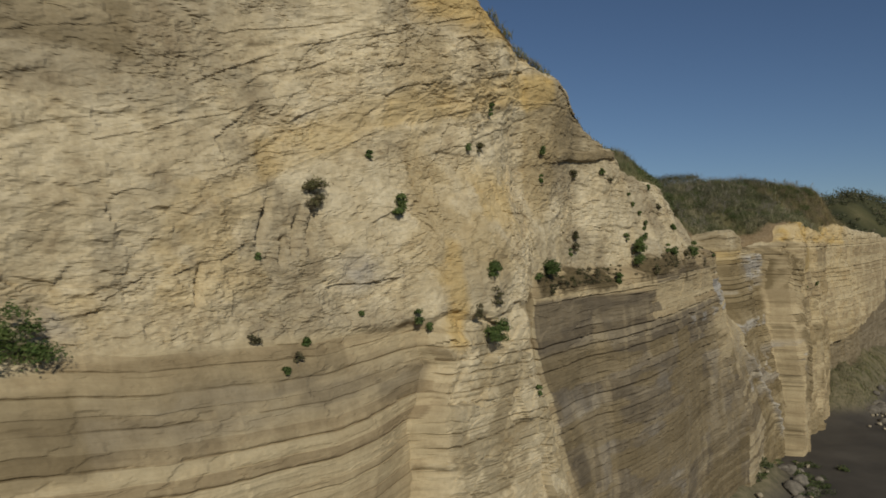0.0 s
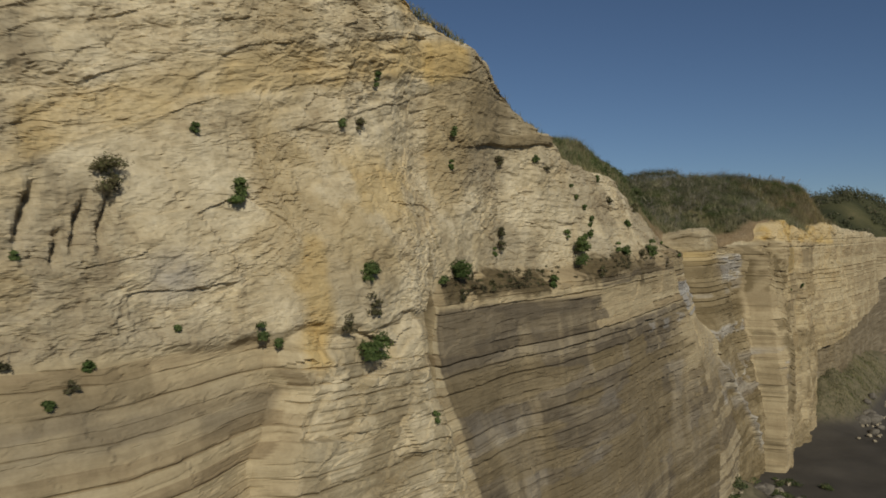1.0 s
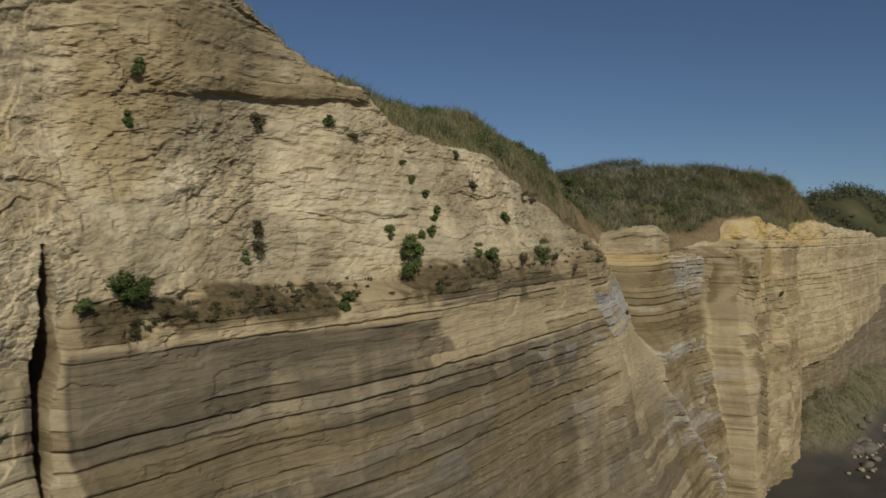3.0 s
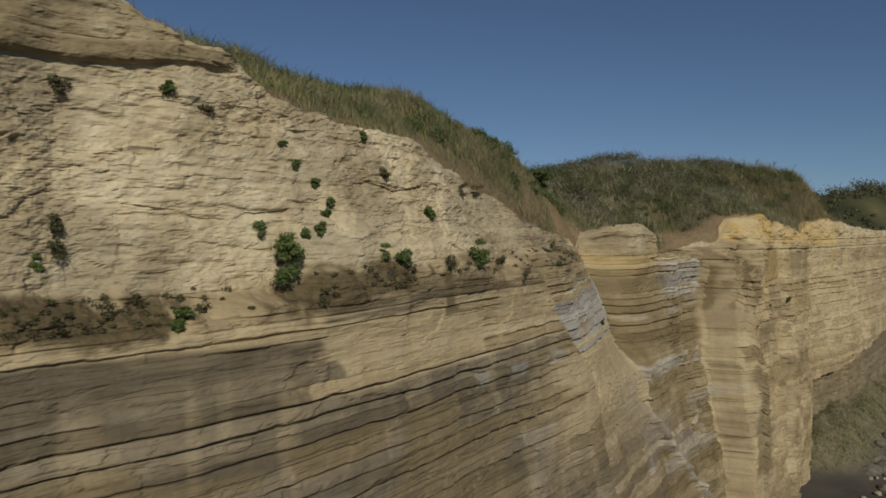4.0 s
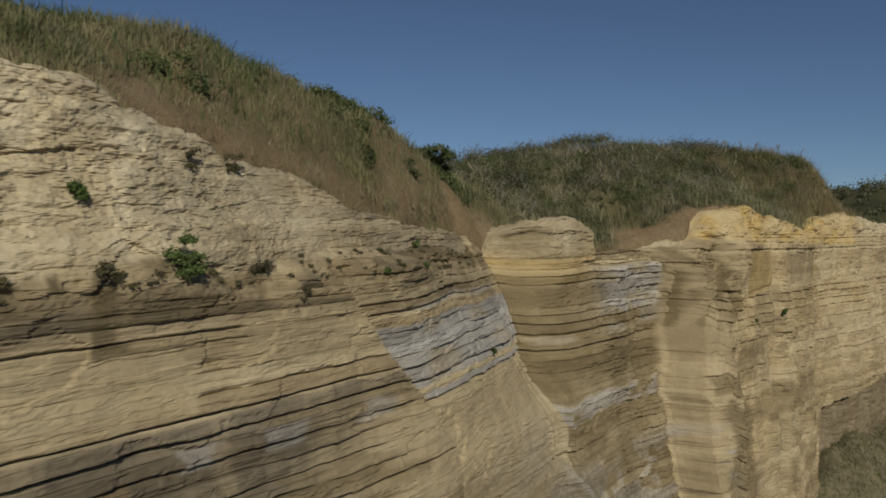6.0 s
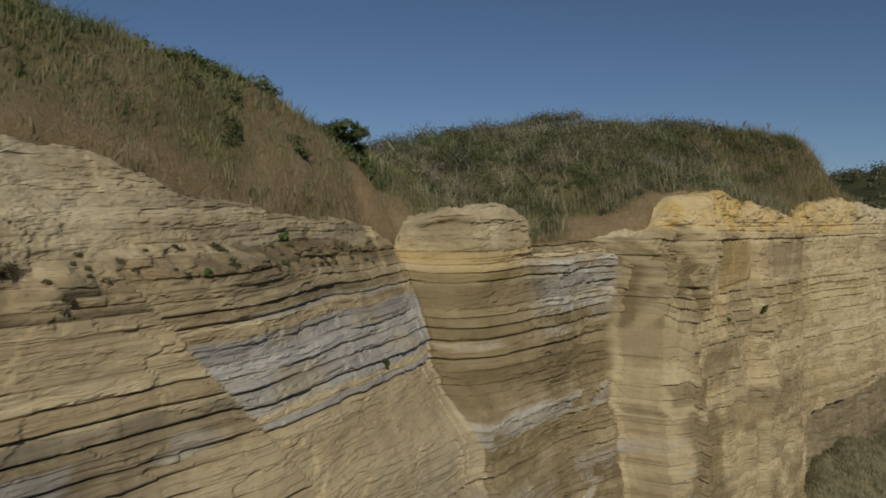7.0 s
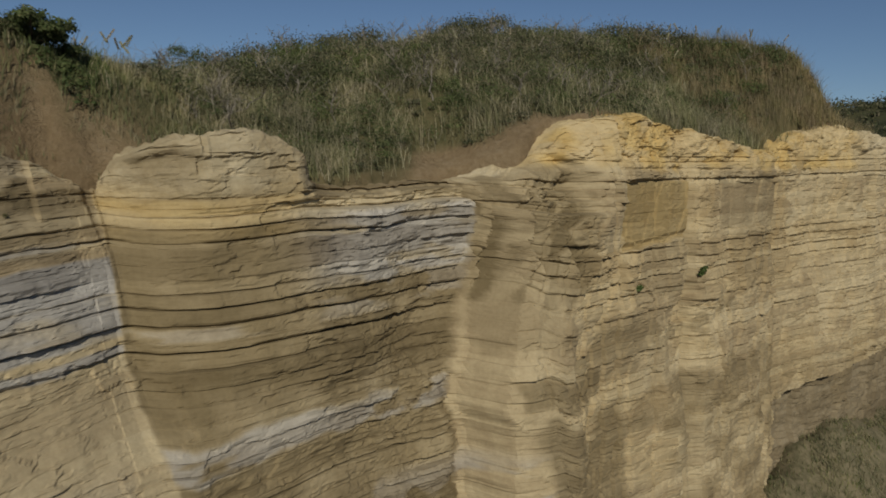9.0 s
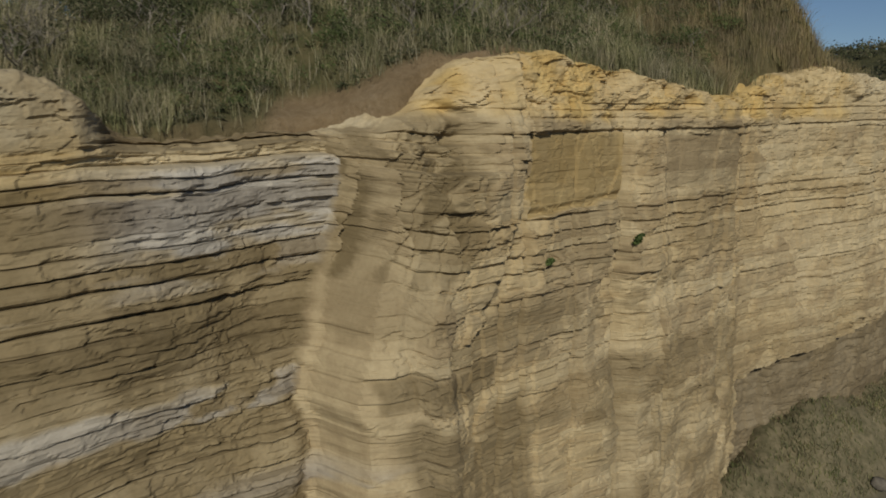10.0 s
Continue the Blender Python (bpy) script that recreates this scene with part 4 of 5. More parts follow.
def grid_mesh(name, s, d, z, material, values=None, smooth=True):
    x, y = world_xy(s, d)
    v = {k: a for k, a in (values or {}).items()}
    return mesh_np(name, np.stack([x, y, z], -1).reshape(-1, 3), quads(*s.shape), material, v, smooth)


def columns(a, b):
    """Places along the coast between a and b, closer where the plan turns sharply."""
    out = [a]
    while out[-1] < b - 1e-6:
        x = out[-1]
        gap = 0.085
        if 70.8 <= x < 73.6:
            gap = 0.028
        elif 24.4 <= x < 26.2 or 19.2 <= x < 19.9 or 59.4 <= x < 60.6:
            gap = 0.035
        if 26.2 <= x < 59:
            gap = 0.09
        if 4 <= x < 19:
            gap = 0.10
        if x < 4 or x > 108:
            gap = 1.0 if x < 3 else 0.40 if x < 140 else 2.0
        elif x > 97:
            gap = 0.13
        out.append(min(b, x + gap))
    return np.array(out)


# ---- the cliff ----
cliff = tagged(new("cliff"), "tall pale mudstone sea cliff with even beds above a dark beach", "cliff", kind="structure")
FACES = (("headland", -24.0, 25.8, 33.0, (0, 1), "pale broken rock above tan beds"), ("bedded_wall", 25.8, 59.7, 27.5, (1, 2), "grey-brown ledged beds under broken rock"),
         ("pillar", 59.7, 66.0, 21.5, (2,), "rounded pillar of banded rock with a pale cap"), ("recess_wall", 66.0, 71.4, 20.5, (2,), "blue-grey thin beds"),
         ("buttress", 71.4, 90.5, 23.0, (2, 3), "tan upright buttress with an ochre top"), ("far_wall", 90.5, 101.0, 22.5, (3,), "pale evenly bedded wall"), ("end_wall", 100.9, 238.0, 22.5, (3,), "distant bedded wall"))
for nm, a, b, top, zones, label in FACES:
    S, D, Z, V = cliff_grid(columns(a, b), row_heights(top, zones)[::2 if nm == "end_wall" else 1])
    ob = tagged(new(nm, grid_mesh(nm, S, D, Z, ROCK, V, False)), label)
    ob.parent = cliff


def face_at(s, z):
    """Distance of the rock face at s and height z."""
    s1, z1 = np.array([[float(s)]]), np.array([[float(z)]])
    return float(relief(s1, z1 - dip(s1) - wave(s1, z1 - dip(s1)))[1][0, 0])


# ---- the land behind ----
def crest(s):
    zc = table(s, (-60, 34), (0, 31.5), (18, 27.6), (30, 24.6), (34, 23.3), (36, 23.3), (38, 23.4), (40, 23.1), (42, 22.95), (44, 23.4), (46, 23.75), (47.3, 24.1), (48.6, 23.85), (50, 23.4), (51.5, 23.35), (53, 23.1), (55, 22.85), (56.5, 22.6), (58.2, 21.75), (59.4, 21.1), (60.5, 20.8), (62.3, 20.7), (64, 20.7), (66, 20.8), (68, 21.1),
               (72, 22.6), (78, 23.8), (84, 24.8), (90, 24.2), (93, 23.9), (95, 23.6), (96.5, 22.9), (97.6, 20.8), (104, 20.3), (112, 20.3), (124, 20.2), (134, 20.8), (142, 22.5), (150, 25.5), (168, 27.6), (200, 28.6))
    dc = table(s, (-60, 35), (18, 28), (30, 24), (36, 19.5), (40, 20.0), (44, 20.4), (48, 21.2), (56, 21.6), (60, 22), (64, 25), (68, 29), (78, 31), (84, 27), (90, 22), (93, 18.8), (95, 17.2), (97, 17.0), (99, 20.5), (104, 22), (112, 26), (125, 30), (140, 24), (200, 24))
    return zc, dc


def land(s, d):
    """Height of the soil, and how grassy it is."""
    base = rim_hill(s) - 0.12
    edge = plan_edge(s)
    zc, dc = crest(s)
    u = d - edge
    x = np.clip(u / np.maximum(dc - edge, 1.0), 0, 1)
    z = base + (zc - base) * np.sin(x * np.pi / 2) ** 1.15
    beyond = np.clip(d - dc, 0, 60)
    z = z - 0.06 * beyond * step(130, 110, s) - 0.10 * beyond * step(120, 150, s)
    z = z + step(0.3, 2.5, u) * (0.9 * (fbm(s * 0.13, d * 0.13, 4, 400) - 0.5) + 0.25 * (fbm(s * 0.7, d * 0.7, 3, 410) - 0.5))
    z = z + step(0.1, 0.6, u) * step(6, 3, u) * 0.28 * (fbm(s * 1.5, d * 1.5, 4, 415) - 0.5)
    turf = step(0.5, 1.5, u + 0.5 * step(44, 50, s) * step(61, 59, s) + 1.6 * (fbm(s * 0.45, d * 0.45, 3, 420) - 0.5) - 0.75 * np.exp(-((s - 72.4) / 1.7) ** 2) + 0.5 * step(64.5, 66, s) * step(71.5, 70, s) + 0.9 * step(78, 81, s) * step(99, 96, s))
    return z, turf


def plan_edge(s):
    """Distance at which the soil begins behind the rim of the rock."""
    lean = lean_back(s, rim(s))
    extra = table(s, (58.5, 0.25), (60.2, 0.9), (62.7, 1.3), (65, 1.1), (66.5, 0.9), (71.8, 0.7), (72.7, 0.6), (73.5, 0.5), (74.5, 0.4), (78, 0.35))
    return plan_high(s) + lean + extra


def bare_ground(s, u):
    """Where the soil near the rim lies open."""
    ragged = 2 * (fbm(s * 0.6, u * 0.6, 3, 440) - 0.5)
    bare = 0.55 * np.exp(-((s - 46) / 2.0) ** 4) * step(4.0, 2.6, u + ragged) + 0.7 * np.exp(-((s - 50) / 2.0) ** 2) * step(3.6, 1.5, u)
    return bare + 0.75 * step(53, 55, s) * step(63.5, 61.5, s) * step(2.6, 1.3, u + 1.2 * ragged)


ls = np.concatenate([np.arange(-24, 30, 1.0), np.arange(30, 112, 0.3), np.arange(112, 240, 2.0)])
lu = np.concatenate([[-0.5, -0.2], np.arange(0, 14, 0.25), np.arange(14, 40, 0.8), np.arange(40, 200, 6.0)])
LS, LU = np.meshgrid(ls, lu, indexing="ij")
LD = plan_edge(LS) + np.maximum(LU, 0) + 0.3 * np.minimum(LU, 0) + 0.25 + 0.7 * fbm(LS * 0.7, LS * 0 + 0.5, 3, 430) * step(1.5, 0.0, LU)
LZ, TURF = land(LS, LD)
LZ = LZ + 2.2 * np.minimum(LU, 0)
TURF = np.clip(TURF - bare_ground(LS, LU), 0, 1)
FIELD = step(104, 116, LS)
cut = FIELD * bulge(LS, LD, 151, 19.5, 7, 3)
hill_mesh = grid_mesh("hillside", LS, LD, LZ, SOIL, {"turf": TURF, "field": FIELD - cut})
tagged(new("hillside", hill_mesh), "brown soil slope above the cliff, grown with dry grass", "hillside", kind="structure")

# ---- the beach ----
bs = np.concatenate([[-4000, -1500, -400, -120], np.arange(-40, 130, 0.8), [150, 200, 400, 1500, 4000]])
bd = np.concatenate([[-4000, -1500, -400, -100, -40], np.arange(-16, 19, 0.6), [30, 60, 200, 1000, 4000]])
BS, BD = np.meshgrid(bs, bd, indexing="ij")
talus = 4.1 * step(9.0, 14.6, BD) * step(83, 95, BS) * step(150, 120, BS) * step(19, 14.6, BD)
talus = talus + 2.2 * step(10.0, 14.5, BD) * step(40, 48, BS) * step(66, 58, BS) * step(19, 14.6, BD)
near = step(-60, -30, BS) * step(140, 120, BS) * step(-30, -14, BD)
BZ = talus * (0.7 + 0.6 * fbm(BS * 0.5, BD * 0.5, 3, 500)) + near * 0.35 * (fbm(BS * 0.25, BD * 0.25, 4, 510) - 0.5)
ground_mesh = grid_mesh("ground", BS, BD, BZ, SAND, {"green": step(0.5, 1.6, BZ)})
tagged(new("ground", ground_mesh), "dark wet sand beach at the foot of the cliff", "beach", kind="structure")


# ---- plants on the hillside ----
def scatter(n, s0, s1, u0, u1, seed):
    """n random places on the land between s0 and s1, u0 to u1 behind the edge of the rock."""
    g = np.random.RandomState(seed)
    s = g.uniform(s0, s1, n)
    u = g.uniform(u0, u1, n)
    d = plan_edge(s) + u
    z, turf = land(s, d)
    return g, s, u, d, z, np.clip(turf - bare_ground(s, u), 0, 1)


def blade_mesh(name, s, d, z, high, wide, material, seed, bend=0.35, fan=0.0):
    """Grass blades: each three triangles, bent over by the sea wind."""
    g = np.random.RandomState(seed)
    n = len(s)
    x, y = world_xy(s, d)
    turn = g.uniform(0, 2 * np.pi, n)
    wx, wy = np.cos(turn) * wide, np.sin(turn) * wide
    lean = g.normal(0, bend, n)[:, None] * np.stack([np.cos(turn * 3.1), np.sin(turn * 3.1)], -1) + np.array(world_xy(0.10, 0.22))
    root = np.stack([x, y, z - 0.05], -1)
    half = np.stack([wx, wy, np.zeros(n)], -1) / 2
    mid = root + np.concatenate([lean * high[:, None] * 0.30, (high * 0.6)[:, None]], 1)
    tip = root + np.concatenate([lean * high[:, None] * 0.95, (high * (0.98 - fan))[:, None]], 1)
    v = np.stack([root - half, root + half, mid + half * 0.8, mid - half * 0.8, tip], 1).reshape(-1, 3)
    i = np.arange(n)[:, None] * 5
    f = np.concatenate([i + np.array([[0, 1, 2]]), i + np.array([[0, 2, 3]]), i + np.array([[3, 2, 4]])], 0)
    return mesh_np(name, v, f, material, smooth=False)


def leaf_cloud(centres, radii, count, size, seed, flat=0.75):
    """Small leaves, each a bent diamond, on the outer part of many clumps."""
    g = np.random.RandomState(seed)
    k = np.repeat(np.arange(len(centres)), count)
    n = len(k)
    way = g.normal(0, 1, (n, 3))
    way[:, 2] = np.abs(way[:, 2]) * 0.9 - 0.25
    way /= np.linalg.norm(way, axis=1)[:, None]
    r = radii[k] * g.uniform(0.55, 1.08, n) * (0.85 + 0.3 * np.sin(way[:, 0] * 5 + k) * np.cos(way[:, 1] * 4 + 2 * k))
    c = centres[k] + way * r[:, None] * np.array([1, 1, flat])
    nrm = way + g.normal(0, 0.55, (n, 3))
    a = np.cross(nrm, g.normal(0, 1, (n, 3)))
    a /= np.linalg.norm(a, axis=1)[:, None] + 1e-9
    b = np.cross(nrm, a)
    b /= np.linalg.norm(b, axis=1)[:, None] + 1e-9
    q = (size * g.uniform(0.6, 1.3, n))[:, None]
    v = np.stack([c - a * q, c + b * q * 0.45, c + a * q, c - b * q * 0.45], 1).reshape(-1, 3)
    f = np.arange(n * 4).reshape(n, 4)
    return v, f


# dry grass of the front slope and the fringe of the rim
g, s, u, d, z, turf = scatter(110000, 33.5, 66, 0.0, 11.5, 1)
keep = g.uniform(0, 1, len(s)) < 0.05 + 0.95 * turf * (0.35 + 0.65 * step(0.36, 0.52, fbm(s * 0.8, d * 0.8, 3, 602)))
s, d, z, u = s[keep], d[keep], z[keep], u[keep]
high = g.uniform(0.15, 0.60, len(s)) * (0.35 + 1.1 * fbm(s * 0.5, d * 0.5, 3, 600)) * (0.6 + 0.4 * step(0.2, 1.5, u))
tagged(new("dry_grass", blade_mesh("dry_grass", s, d, z, high, g.uniform(0.014, 0.036, len(s)), GRASS, 2, 0.6)), "brown and green dry grass on the soil slope", "grass", kind="stuff")

# green weeds in patches among the dry grass
g, s, u, d, z, turf = scatter(60000, 36, 62, 1.2, 12, 6)
keep = g.uniform(0, 1, len(s)) < turf * step(0.44, 0.58, fbm(s * 0.55, d * 0.55, 4, 604)) * (0.35 + 0.65 * step(2.0, 5.0, u))
s, d, z = s[keep], d[keep], z[keep]
tagged(new("green_weeds", blade_mesh("green_weeds", s, d, z, g.uniform(0.2, 0.75, len(s)), g.uniform(0.02, 0.05, len(s)), WEED, 7, 0.6)), "patches of green weeds among the dry grass on the slope", "weeds", kind="stuff")

# reeds: high on the front slope, and over the lower part of the rear hill
g, s, u, d, z, turf = scatter(250000, 44, 101, 0.2, 17, 3)
clump = fbm(s * 0.7, d * 0.7, 3, 610)
rear = step(60, 66, s)
want = turf * (rear * (0.55 * step(13, 5, u) + 0.15 + 0.5 * step(84, 88, s)) + (1 - rear) * 0.35 * step(2.5, 5.5, u)) * (0.15 + 0.85 * step(0.42, 0.58, clump)) * step(103, 100, s + 0.35 * u)
keep = g.uniform(0, 1, len(s)) < want
s, d, z, u = s[keep], d[keep], z[keep], u[keep]
high = g.uniform(0.35, 1.25, len(s)) * (0.6 + 0.7 * fbm(s * 0.9, d * 0.9, 2, 615)) * (0.7 + 0.3 * rear[keep])
dry = s + 6 * (fbm(s * 0.4, d * 0.4, 3, 618) - 0.5) > 87.0
tagged(new("straw_reeds", blade_mesh("straw_reeds", s[dry], d[dry], z[dry], high[dry] * 1.1, g.uniform(0.012, 0.026, int(dry.sum())), STRAW, 44, 0.5)), "dry straw-brown reeds on the far end of the hill", "reeds", kind="stuff")
s, d, z, high = s[~dry], d[~dry], z[~dry], high[~dry]
tagged(new("reeds", blade_mesh("reeds", s, d, z, high, g.uniform(0.010, 0.024, len(s)), REED, 4, 0.62)), "tall grey-green and straw reeds on the hill", "reeds", kind="stuff")

# straw that hangs over the steep end of the rear hill
g, s, u, d, z, turf = scatter(26000, 93.5, 100.5, 0.0, 12, 45)
keep = g.uniform(0, 1, len(s)) < 0.35 + 0.65 * step(0.40, 0.55, fbm(s * 0.7, d * 0.7, 3, 619))
s, d, z = s[keep], d[keep], z[keep]
tagged(new("hanging_straw", blade_mesh("hanging_straw", s, d, z, g.uniform(0.35, 0.95, len(s)), g.uniform(0.014, 0.03, len(s)), STRAW, 46, 0.7)), "dry straw hanging over the steep end of the hill", "reeds", kind="stuff")

# thin tufts along the rim where soil meets rock, and weeds on the far field
g, s, u, d, z, turf = scatter(26000, 20, 128, -0.1, 1.6, 5)
keep = (g.uniform(0, 1, len(s)) < 0.65 * step(0.50, 0.62, fbm(s * 0.6, u * 0.6, 3, 620))) & ((s < 59.5) | (s > 74))
s, d, z = s[keep], d[keep], z[keep]
tagged(new("rim_grass", blade_mesh("rim_grass", s, d, z, g.uniform(0.12, 0.45, len(s)) * (0.4 + 0.6 * step(28, 34, s)), g.uniform(0.015, 0.03, len(s)), GRASS, 6, 0.5)), "short brown tufts of grass along the rim of the rock", "grass", kind="stuff")

# caps of longer grass on the high rim of the headland
g, s, u, d, z, turf = scatter(9000, 22.5, 39, -0.15, 1.3, 15)
keep = step(0.47, 0.55, fbm(s * 0.55, s * 0 + 7.0, 2, 625)) > 0.5
s, d, z, u = s[keep], d[keep], z[keep], u[keep]
tagged(new("rim_caps", blade_mesh("rim_caps", s, d, z, g.uniform(0.12, 0.30, len(s)) * (1 + step(30, 34, s)), g.uniform(0.012, 0.03, len(s)), GRASS, 16, 0.6)), "caps of brown-green grass on the high rim", "grass", kind="stuff")

# scrub of the rear hill
g, s, u, d, z, turf = scatter(2850, 59, 99, 0.8, 19, 7)
keep = (g.uniform(0, 1, len(s)) < turf * (0.55 + 0.45 * step(3, 7.5, u))) & (s + 0.3 * u < 101.5) & (s + 0.35 * u > 64.5)
s, d, z, u = s[keep], d[keep], z[keep], u[keep]
x, y = world_xy(s, d)
mound = fbm(s * 0.28, d * 0.28, 3, 645)
rad = g.uniform(0.30, 0.75, len(s)) * (0.55 + 0.45 * step(2, 8, u)) * (0.6 + 0.9 * step(0.4, 0.65, mound))
v, f = leaf_cloud(np.stack([x, y, z + rad * 0.4 + 0.40 * step(0.42, 0.66, mound) * step(2, 7, u)], -1), rad, 74, 0.055, 8, 0.62)
tagged(new("scrub", mesh_np("scrub", v, f, SCRUB, smooth=False)), "dense dark wind-cut scrub covering the hill", "scrub", kind="stuff")

# dark green clumps on the crest of the rear hill
g = np.random.RandomState(91)
s = g.uniform(64, 96, 900)
zc, dc = crest(s)
d = dc - g.uniform(0.0, 1.0, len(s)) ** 1.5 * 13.0 * step(99, 82, s) - 0.1
clump = fbm(s * 0.30, d * 0.30, 3, 92) > 0.48
s, d = s[clump & (d > plan_edge(s) + 1.5)], d[clump & (d > plan_edge(s) + 1.5)]
z = land(s, d)[0]
x, y = world_xy(s, d)
rad = g.uniform(0.40, 0.95, len(s))
v, f = leaf_cloud(np.stack([x, y, z + rad * 0.35], -1), rad, 150, 0.05, 93, 0.7)
tagged(new("crest_shrubs", mesh_np("crest_shrubs", v, f, WEED, smooth=False)), "rounded dark green shrubs along the crest of the hill", "scrub", kind="stuff")

# scrub at the back of the front slope and its green weeds
g, s, u, d, z, turf = scatter(1900, 38, 61, 0.9, 12, 9)
keep = g.uniform(0, 1, len(s)) < turf * step(0.42, 0.56, fbm(s * 0.3, d * 0.3, 3, 640) + 0.12 * step(5, 9, u))
s, d, z = s[keep], d[keep], z[keep]
x, y = world_xy(s, d)
rad = g.uniform(0.2, 0.5, len(s))
v, f = leaf_cloud(np.stack([x, y, z + rad * 0.4], -1), rad, 110, 0.06, 10)
tagged(new("green_weeds", mesh_np("green_weeds", v, f, WEED, smooth=False)), "patches of green weeds among the dry grass", "weeds", kind="stuff")

# weeds and dead stalks on the ledge above the grey wall
g = np.random.RandomState(51)
s = np.concatenate([g.uniform(26.2, 41.5, 170), g.uniform(41, 58.5, 60)])
s = s[vnoise(s * 0.9, s * 0 + 2.0, 52) > 0.38]
zz = np.array([float(ledge(np.array([q]))[0]) for q in s]) + g.uniform(-0.5, 0.12, len(s))
dd = np.array([face_at(q, w) for q, w in zip(s, zz)])
x, y = world_xy(s, dd - 0.02)
rad = g.uniform(0.06, 0.17, len(s))
v, f = leaf_cloud(np.stack([x, y, zz], -1), rad, 60, 0.035, 53, 0.8)
tagged(new("ledge_weeds", mesh_np("ledge_weeds", v, f, DRYLEAF, smooth=False)), "brown and green withered weeds along the ledge", "weeds", kind="stuff")

# coarse grass on the banks at the foot of the cliff
g = np.random.RandomState(61)
s, d = g.uniform(84, 120, 26000), g.uniform(8.5, 16.0, 26000)
i, j = np.clip(np.searchsorted(bs, s), 1, len(bs) - 1), np.clip(np.searchsorted(bd, d), 1, len(bd) - 1)
p, q = (s - bs[i - 1]) / (bs[i] - bs[i - 1]), (d - bd[j - 1]) / (bd[j] - bd[j - 1])
z = (BZ[i - 1, j - 1] * (1 - p) + BZ[i, j - 1] * p) * (1 - q) + (BZ[i - 1, j] * (1 - p) + BZ[i, j] * p) * q
keep = g.uniform(0, 1, len(s)) < step(0.7, 1.6, z) * (0.25 + 0.75 * step(0.4, 0.55, fbm(s * 0.6, d * 0.6, 3, 605)))
s, d, z = s[keep], d[keep], z[keep]
tagged(new("bank_grass", blade_mesh("bank_grass", s, d, z, g.uniform(0.10, 0.38, len(s)), g.uniform(0.025, 0.05, len(s)), GRASS, 62, 0.7)), "coarse green-brown grass on the bank below the cliff", "grass", kind="stuff")

# low green growth among the stones at the foot of the grey wall
g = np.random.RandomState(63)
s, d = g.uniform(53, 68, 150), g.uniform(9.6, 13.6, 150)
keep = fbm(s * 0.5, d * 0.5, 3, 606) > 0.46
s, d = s[keep], d[keep]
i, j = np.clip(np.searchsorted(bs, s), 1, len(bs) - 1), np.clip(np.searchsorted(bd, d), 1, len(bd) - 1)
x, y = world_xy(s, d)
rad = g.uniform(0.2, 0.55, len(s))
v, f = leaf_cloud(np.stack([x, y, BZ[i, j] + rad * 0.3], -1), rad, 90, 0.07, 64, 0.6)
tagged(new("foot_weeds", mesh_np("foot_weeds", v, f, WEED, smooth=False)), "low grey-green weeds among the stones at the foot of the cliff", "weeds", kind="stuff")

# low growth on the far land
g = np.random.RandomState(12)
s, d = g.uniform(104, 200, 800), g.uniform(15, 60, 800)
s, d = s[d > plan_edge(s) + 1], d[d > plan_edge(s) + 1]
z = land(s, d)[0]
x, y = world_xy(s, d)
rad = g.uniform(0.4, 1.1, len(s)) * (1 + 1.2 * step(158, 170, s))
v, f = leaf_cloud(np.stack([x, y, z + rad * 0.3], -1), rad, 44, 0.20, 13)
tagged(new("far_scrub", mesh_np("far_scrub", v, f, SCRUB, smooth=False)), "dark green low scrub on the distant land", "scrub", kind="stuff")


# ---- things: parts and helpers ----
def part(name, me, parent, label=""):
    ob = new(name, me)
    ob.parent = parent
    return tagged(ob, label)


def stalks(name, starts, ends, r0, r1, material, seed, kinks=4):
    """Tapered, crooked five-sided stalks as one mesh."""
    g = np.random.RandomState(seed)
    verts, faces = [], []
    for a, b in zip(starts, ends):
        a, b = np.array(a, float), np.array(b, float)
        size = np.linalg.norm(b - a)
        base = len(verts)
        for i in range(kinks + 1):
            t = i / kinks
            c = a + (b - a) * t + g.normal(0, 0.05 * size, 3) * (0 < i)
            r = r0 * (1 - t) + r1 * t
            for q in range(5):
                w = q * 2 * math.pi / 5
                verts.append((c[0] + r * math.cos(w), c[1] + r * math.sin(w), c[2] + 0.3 * r * math.sin(w * 2)))
        for i in range(kinks):
            for q in range(5):
                p, o = base + i * 5 + q, base + i * 5 + (q + 1) % 5
                faces.append((p, o, o + 5, p + 5))
    return mesh_np(name, np.array(verts), np.array(faces), material)


